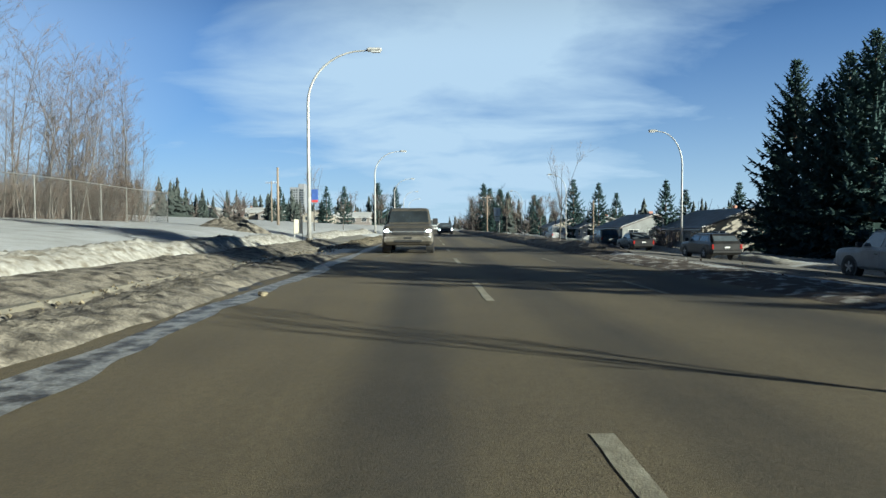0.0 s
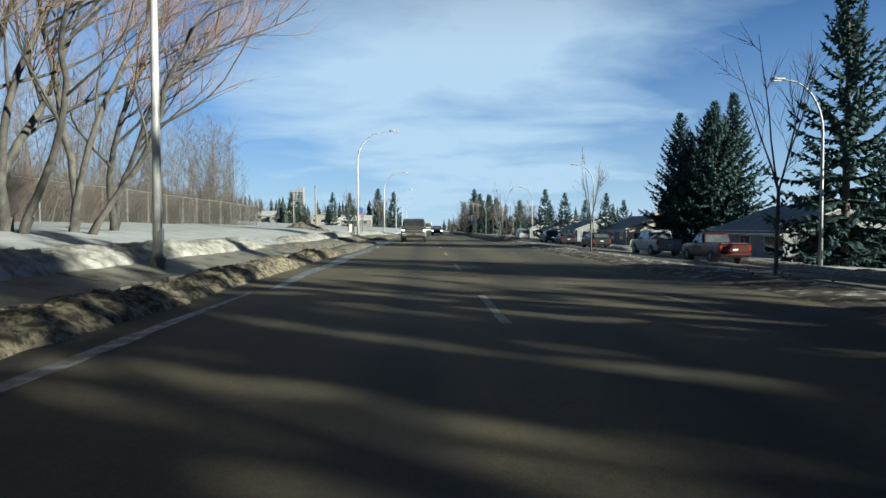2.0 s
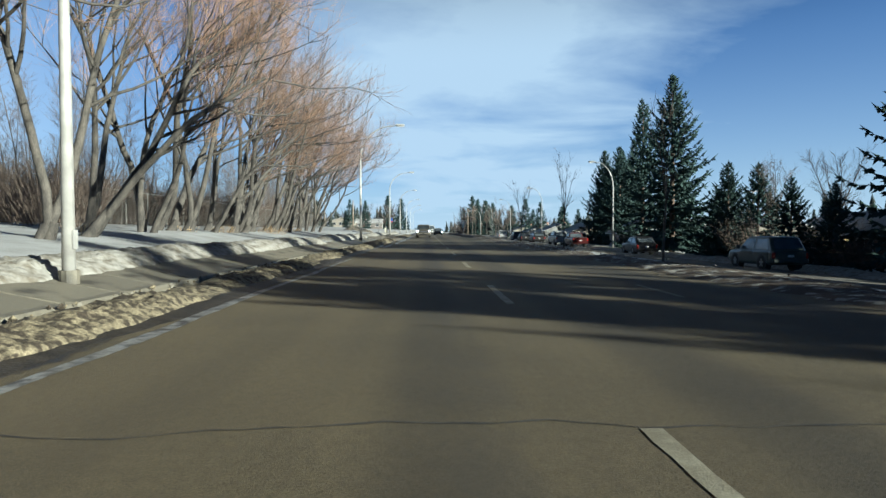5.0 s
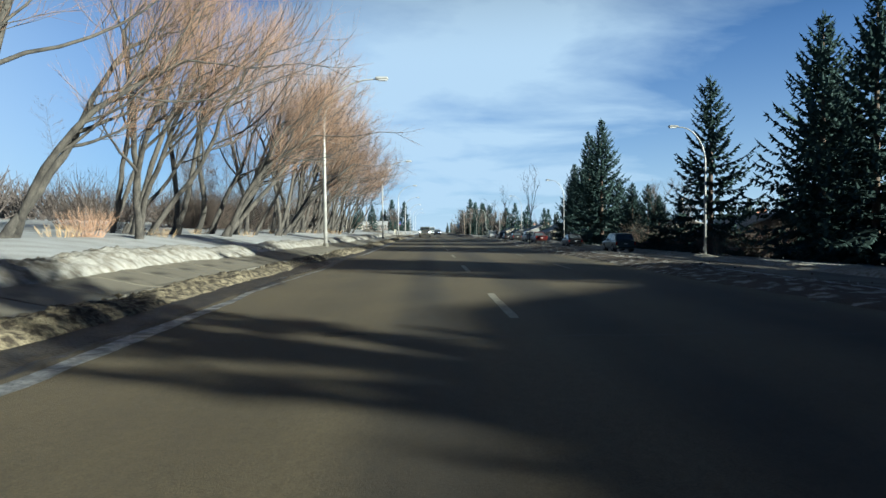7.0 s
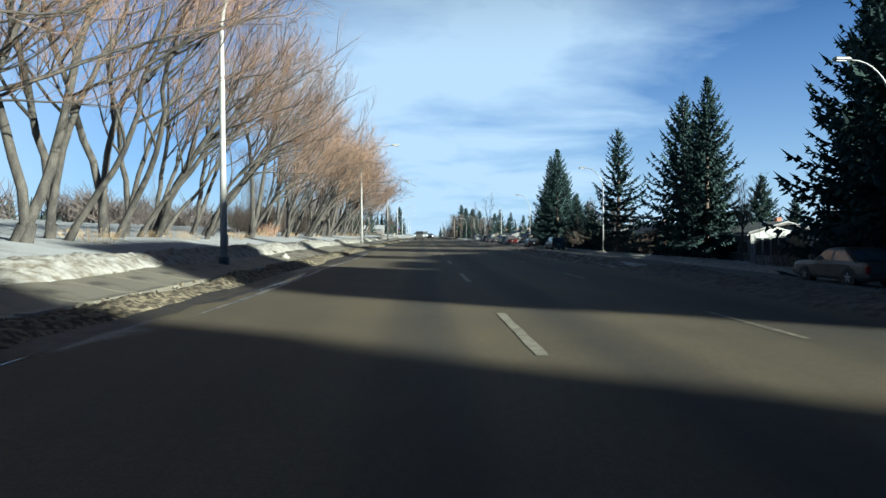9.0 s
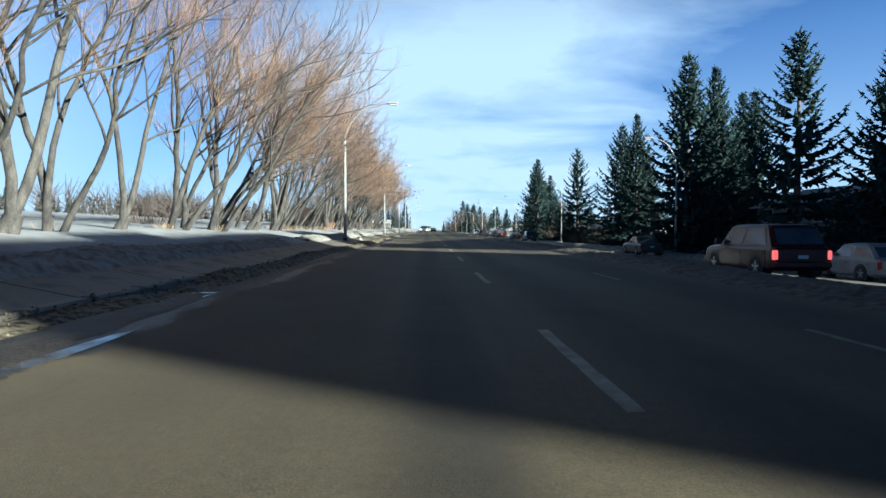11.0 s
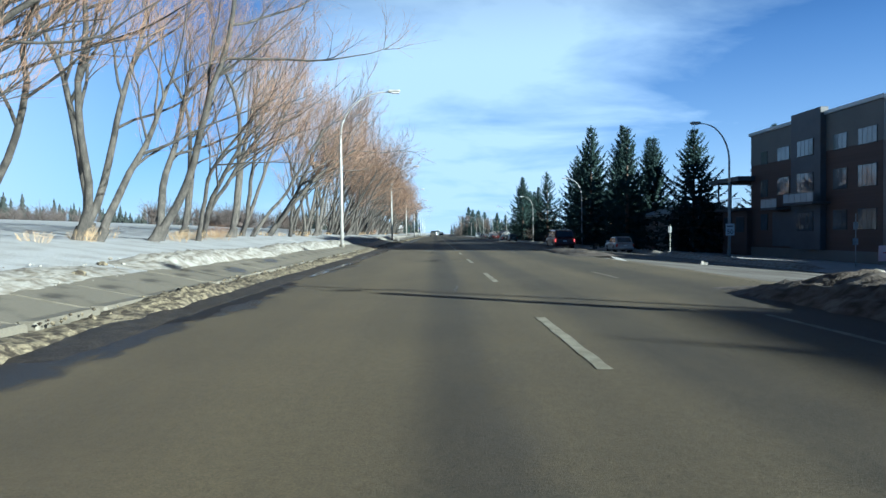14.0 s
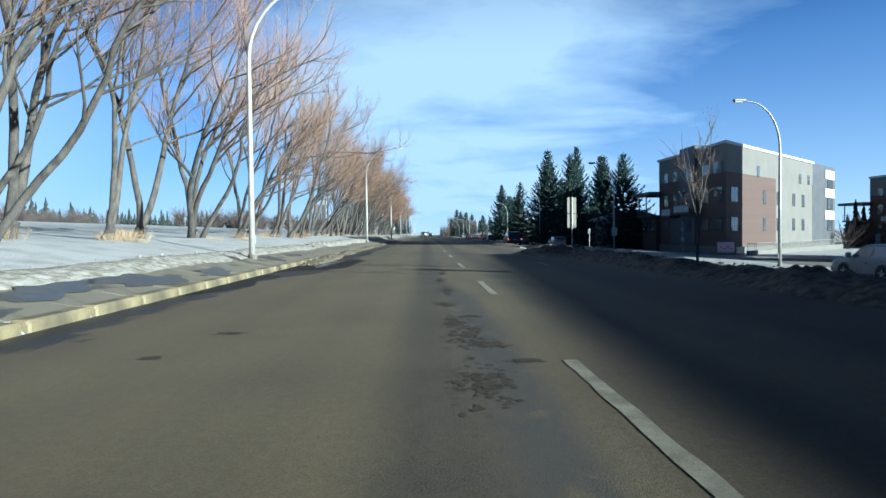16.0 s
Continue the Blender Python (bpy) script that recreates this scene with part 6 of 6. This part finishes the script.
def vehicle(name, label, L, W, H, paint, belt, hood, ws0, ws1, rf1, rf0, rad=0.36, clear=0.26, bed=False, lit=False, tail=False, group="", axle=(0.9, None), grille=M_BLACK):
    """Front at y=0 facing -y, length along +y. ws0, ws1: foot and head of the windscreen; rf1, rf0: rear end of the roof and foot of the rear glass."""
    ob = thing(name, label, "car" if not bed else "pickup truck", group)
    w = W / 2
    mb = Mesh()
    rear_top = belt + (0.04 if bed else 0.0)
    secs = [(0.0, w * 0.84, clear + 0.16, hood - 0.22, 0.8), (0.05, w * 0.93, clear + 0.05, hood - 0.12, 0.8), (0.22, w * 0.985, clear, hood - 0.05, 0.78), (0.6, w, clear, hood, 0.76), (ws0 - 0.05, w, clear, belt - 0.02, 0.74),
            (ws0 + 0.4, w, clear, belt, 0.76), ((rf0 + ws0) / 2, w, clear, belt + 0.01, 0.78), (rf0 - 0.05, w, clear, rear_top, 0.8), (L - 0.25, w * 0.985, clear + 0.02, rear_top, 0.82), (L - 0.06, w * 0.95, clear + 0.08, rear_top - 0.04, 0.84), (L, w * 0.90, clear + 0.2, rear_top - 0.12, 0.86)]
    if not bed:
        secs = [s for s in secs if not (s[0] > rf0 - 0.06 and s[0] < rf0)]
    mb.loft([ring_at(*s) for s in secs])
    body = mb.make("body", paint, ob, False)
    # cabin
    mb = Mesh()
    def rr(z, y0, y1, ww, b):
        return [(-ww + b, y0, z), (ww - b, y0, z), (ww, y0 + b, z), (ww, y1 - b, z), (ww - b, y1, z), (-ww + b, y1, z), (-ww, y1 - b, z), (-ww, y0 + b, z)]
    top = H - 0.10
    wt = w * 0.82
    mb.loft([rr(belt - 0.06, ws0, rf0, w * 0.93, 0.10), rr(top, ws1, rf1, wt, 0.09), rr(H - 0.03, ws1 + 0.14, rf1 - 0.10, wt * 0.93, 0.12), rr(H, ws1 + 0.4, rf1 - 0.3, wt * 0.75, 0.15)])
    mb.make("cabin", paint, ob)
    zb, zt = belt + 0.03, top - 0.05
    def yk(z, front):
        k = (z - (belt - 0.06)) / (top - belt + 0.06)
        return (ws0 + (ws1 - ws0) * k) if front else (rf0 + (rf1 - rf0) * k)
    def wk(z):
        k = (z - (belt - 0.06)) / (top - belt + 0.06)
        return w * 0.93 + (wt - w * 0.93) * k
    quad_panel(ob, "windscreen", M_SCREEN if bed and lit else M_CARGLASS, [(-wk(zb) + 0.10, yk(zb, True), zb), (wk(zb) - 0.10, yk(zb, True), zb), (wk(zt) - 0.07, yk(zt, True), zt), (-wk(zt) + 0.07, yk(zt, True), zt)])
    quad_panel(ob, "rear_window", M_CARGLASS, [(wk(zb) - 0.15, yk(zb, False), zb + 0.03), (-wk(zb) + 0.15, yk(zb, False), zb + 0.03), (-wk(zt) + 0.13, yk(zt, False), zt), (wk(zt) - 0.13, yk(zt, False), zt)])
    span = rf0 - ws0
    doors = 2 if span < 2.0 or not bed else 2
    for s in (-1, 1):
        for i in range(doors):
            f0, f1 = 0.05 + i * 0.9 / doors, 0.05 + (i + 1) * 0.9 / doors - 0.05
            lo0, lo1 = yk(zb, True) + (yk(zb, False) - yk(zb, True)) * f0, yk(zb, True) + (yk(zb, False) - yk(zb, True)) * f1
            hi0, hi1 = yk(zt, True) + (yk(zt, False) - yk(zt, True)) * f0, yk(zt, True) + (yk(zt, False) - yk(zt, True)) * f1
            q = [(s * wk(zb), lo0 + 0.06, zb), (s * wk(zb), lo1, zb), (s * wk(zt), hi1, zt), (s * wk(zt), hi0 + 0.06, zt)]
            quad_panel(ob, "side_window", M_CARGLASS, q if s > 0 else [q[1], q[0], q[3], q[2]], 0.008)
            dy0, dy1 = lo0, lo1 + 0.03
            dr = Mesh().rbox(s * (w - 0.012) - 0.012, s * (w - 0.012) + 0.012, dy0, dy1, clear + 0.14, belt - 0.12, 0.01).make("door", paint, ob)
            Mesh().rbox(s * (w + 0.012) - 0.012, s * (w + 0.012) + 0.012, dy1 - 0.24, dy1 - 0.08, belt - 0.26, belt - 0.22, 0.008).make("handle", M_BLACK, dr)
        Mesh().rbox(s * (w + 0.09) - 0.11, s * (w + 0.09) + 0.11, ws0 + 0.22, ws0 + 0.36, belt - 0.02, belt + 0.20, 0.03).make("mirror", M_BLACK if bed else paint, ob)
        hl = Mesh().rbox(s * (w * 0.80) - 0.10, s * (w * 0.80) + 0.10, -0.012, 0.20, hood - 0.32, hood - 0.18, 0.05).make("headlight", M_HEAD if lit else M_HEADOFF, ob)
        tl = Mesh().rbox(s * (w * 0.88) - 0.07, s * (w * 0.88) + 0.09, L - 0.12, L + 0.015, rear_top - 0.42, rear_top - 0.12, 0.03).make("tail_light", M_TAILON if tail else M_TAIL, ob)
    gw = 0.66 if bed else 0.56
    gr = Mesh().rbox(-w * gw, w * gw, -0.022, 0.1, hood - 0.42, hood - 0.14, 0.03).make("grille", grille, ob)
    if bed:
        Mesh().rbox(-w * gw, w * gw, -0.036, 0.0, hood - 0.305, hood - 0.255, 0.01).make("grille_bar", M_CHROME, gr)
        Mesh().rbox(-0.09, 0.09, -0.05, 0.0, hood - 0.315, hood - 0.245, 0.02).make("badge", M_CHROME, gr)
    bump_mat = M_BUMPER if bed and lit else paint
    fb = Mesh().rbox(-w * 0.97, w * 0.97, -0.07, 0.22, clear + 0.10, clear + 0.36, 0.06).make("front_bumper", bump_mat, ob)
    Mesh().rbox(-w * 0.55, w * 0.55, -0.085, 0.0, clear + 0.13, clear + 0.22, 0.02).make("intake", M_BLACK, fb)
    if lit and bed:
        Mesh().rbox(-0.16, 0.16, -0.088, -0.06, clear + 0.25, clear + 0.33, 0.01).make("plate_bar", M_BLACK, fb)
    rb = Mesh().rbox(-w * 0.95, w * 0.95, L - 0.2, L + 0.06, clear + 0.12, clear + 0.34, 0.05).make("rear_bumper", bump_mat, ob)
    Mesh().rbox(-0.16, 0.16, L + 0.0, L + 0.02, clear + 0.42, clear + 0.53, 0.01).make("plate_bar", M_WHITE, ob)
    if bed:
        Mesh().box(-w * 0.82, w * 0.82, rf0 + 0.05, L - 0.12, rear_top - 0.02, rear_top + 0.012).make("bed_floor", M_BLACK, ob)
    a0, a1 = axle[0], axle[1] or L - 1.0
    for s in (-1, 1):
        for y in (a0, a1):
            mb = Mesh()
            n = 20
            mb.loft([[(s * (w - 0.30), y + rad * 1.2 * math.cos(6.283 * i / n), rad + rad * 1.2 * math.sin(6.283 * i / n)) for i in range(n)], [(s * (w + 0.005), y + rad * 1.2 * math.cos(6.283 * i / n), max(0.1, rad + rad * 1.2 * math.sin(6.283 * i / n))) for i in range(n)]])
            mb.make("wheel_arch", M_BLACK, ob)
            wheel(ob, s * (w - 0.10), y, rad, 0.25, s)
    return ob


def put(ob, x, y, turn, z=None):
    ob.matrix_basis = pose(x, y, lie_road(x) if z is None else z, 0, 0, turn)
    return ob


def lie_road(x):
    if x < EDGE:
        return 0.0
    return -0.28 + (-1.085 + 0.28) * (x - 8.6) / (19.2 - 8.6) + 0.02


# the pickup that follows in the same lane, headlights on
put(vehicle("pickup_truck", "silver-grey pickup truck with lit headlights on the road", 5.8, 2.03, 1.88, M_CARGREY, 1.22, 1.16, 1.45, 2.15, 3.55, 3.75, 0.39, 0.34, True, True, axle=(1.0, 4.6)), -0.58, 21.6, 0)
# cars further back, headlights on
put(vehicle("car", "dark car with lit headlights far down the road", 4.5, 1.8, 1.5, M_CARDARK, 0.95, 0.90, 1.2, 1.9, 3.4, 4.1, 0.32, 0.2, lit=True, group="oncoming cars"), 2.5, 78, 0)
put(vehicle("car", "silver car with lit headlights far down the road", 4.6, 1.8, 1.6, M_CARSILVER, 1.0, 0.95, 1.2, 1.9, 3.7, 4.3, 0.32, 0.2, lit=True, group="oncoming cars"), 2.6, 96, 0)
put(vehicle("van", "pale tall van far down the road", 5.6, 2.0, 2.5, M_WHITE, 1.25, 1.2, 0.9, 1.5, 5.3, 5.5, 0.36, 0.3, lit=True, group="oncoming cars"), 1.4, 128, 0)
# parked along the far kerb
P = "parked cars"
put(vehicle("pickup_truck", "white crew-cab pickup truck parked at the far kerb", 5.8, 2.0, 1.88, M_CARWHITE, 1.2, 1.14, 1.4, 2.05, 3.85, 4.05, 0.39, 0.34, True, group=P, axle=(1.0, 4.6)), 17.9, 22.4, 180)
put(vehicle("pickup_truck", "red pickup truck parked at the far kerb", 5.3, 1.9, 1.75, M_CARRED, 1.12, 1.06, 1.35, 2.0, 2.9, 3.1, 0.37, 0.32, True, group=P, axle=(0.95, 4.2)), 17.8, 12.2, 180)
put(vehicle("suv", "dark SUV parked at the far kerb", 4.7, 1.9, 1.55, M_CARDARK, 1.05, 1.0, 1.1, 1.8, 4.2, 4.6, 0.36, 0.26, group=P), 17.7, 38.0, 180)
put(vehicle("suv", "dark green SUV parked at the far kerb", 4.6, 1.85, 1.68, M_CARGREEN, 1.03, 0.98, 1.1, 1.8, 4.1, 4.5, 0.36, 0.26, group=P), 17.6, -31.5, 180)
put(vehicle("car", "dark hatchback parked at the far kerb", 4.3, 1.78, 1.5, M_CARDARK, 0.95, 0.9, 1.1, 1.85, 3.6, 4.15, 0.32, 0.2, group=P), 18.2, -10, 180)
put(vehicle("car", "beige sedan at the far kerb, its paint darkened for shade", 4.6, 1.8, 1.45, M_CARBEIGE, 0.93, 0.88, 1.25, 2.0, 3.3, 4.0, 0.32, 0.2, group=P), 17.0, -89.8, 180)
put(vehicle("van", "silver minivan parked at the far kerb", 5.0, 1.95, 1.95, M_CARSILVER, 1.1, 1.02, 0.85, 1.6, 4.6, 4.9, 0.35, 0.22, group=P), 17.7, 86, 180)
put(vehicle("car", "white hatchback parked at the far kerb", 4.2, 1.8, 1.55, M_CARWHITE, 0.97, 0.93, 1.05, 1.8, 3.5, 4.05, 0.33, 0.2, group=P), 18.3, -113.6, 180)
put(vehicle("car", "white hatchback parked beside a snowy kerb", 4.2, 1.8, 1.52, M_CARWHITE, 0.97, 0.93, 1.05, 1.8, 3.5, 4.05, 0.33, 0.2, group=P), 18.9, -175.6, 180)
put(vehicle("suv", "grey SUV parked at the far kerb", 4.7, 1.9, 1.72, M_CARGREY, 1.05, 1.0, 1.1, 1.8, 4.2, 4.6, 0.36, 0.26, group=P), 17.8, 62.0, 180)
put(vehicle("car", "dark sedan parked at the far kerb", 4.6, 1.8, 1.45, M_CARDARK, 0.93, 0.88, 1.25, 2.0, 3.3, 4.0, 0.32, 0.2, group=P), 17.8, 52.5, 180)
put(vehicle("suv", "red SUV with lit tail lights beyond the median", 4.8, 1.9, 1.75, M_CARRED, 1.06, 1.0, 1.1, 1.8, 4.3, 4.7, 0.37, 0.26, tail=True), 11.4, -118.0, 180)
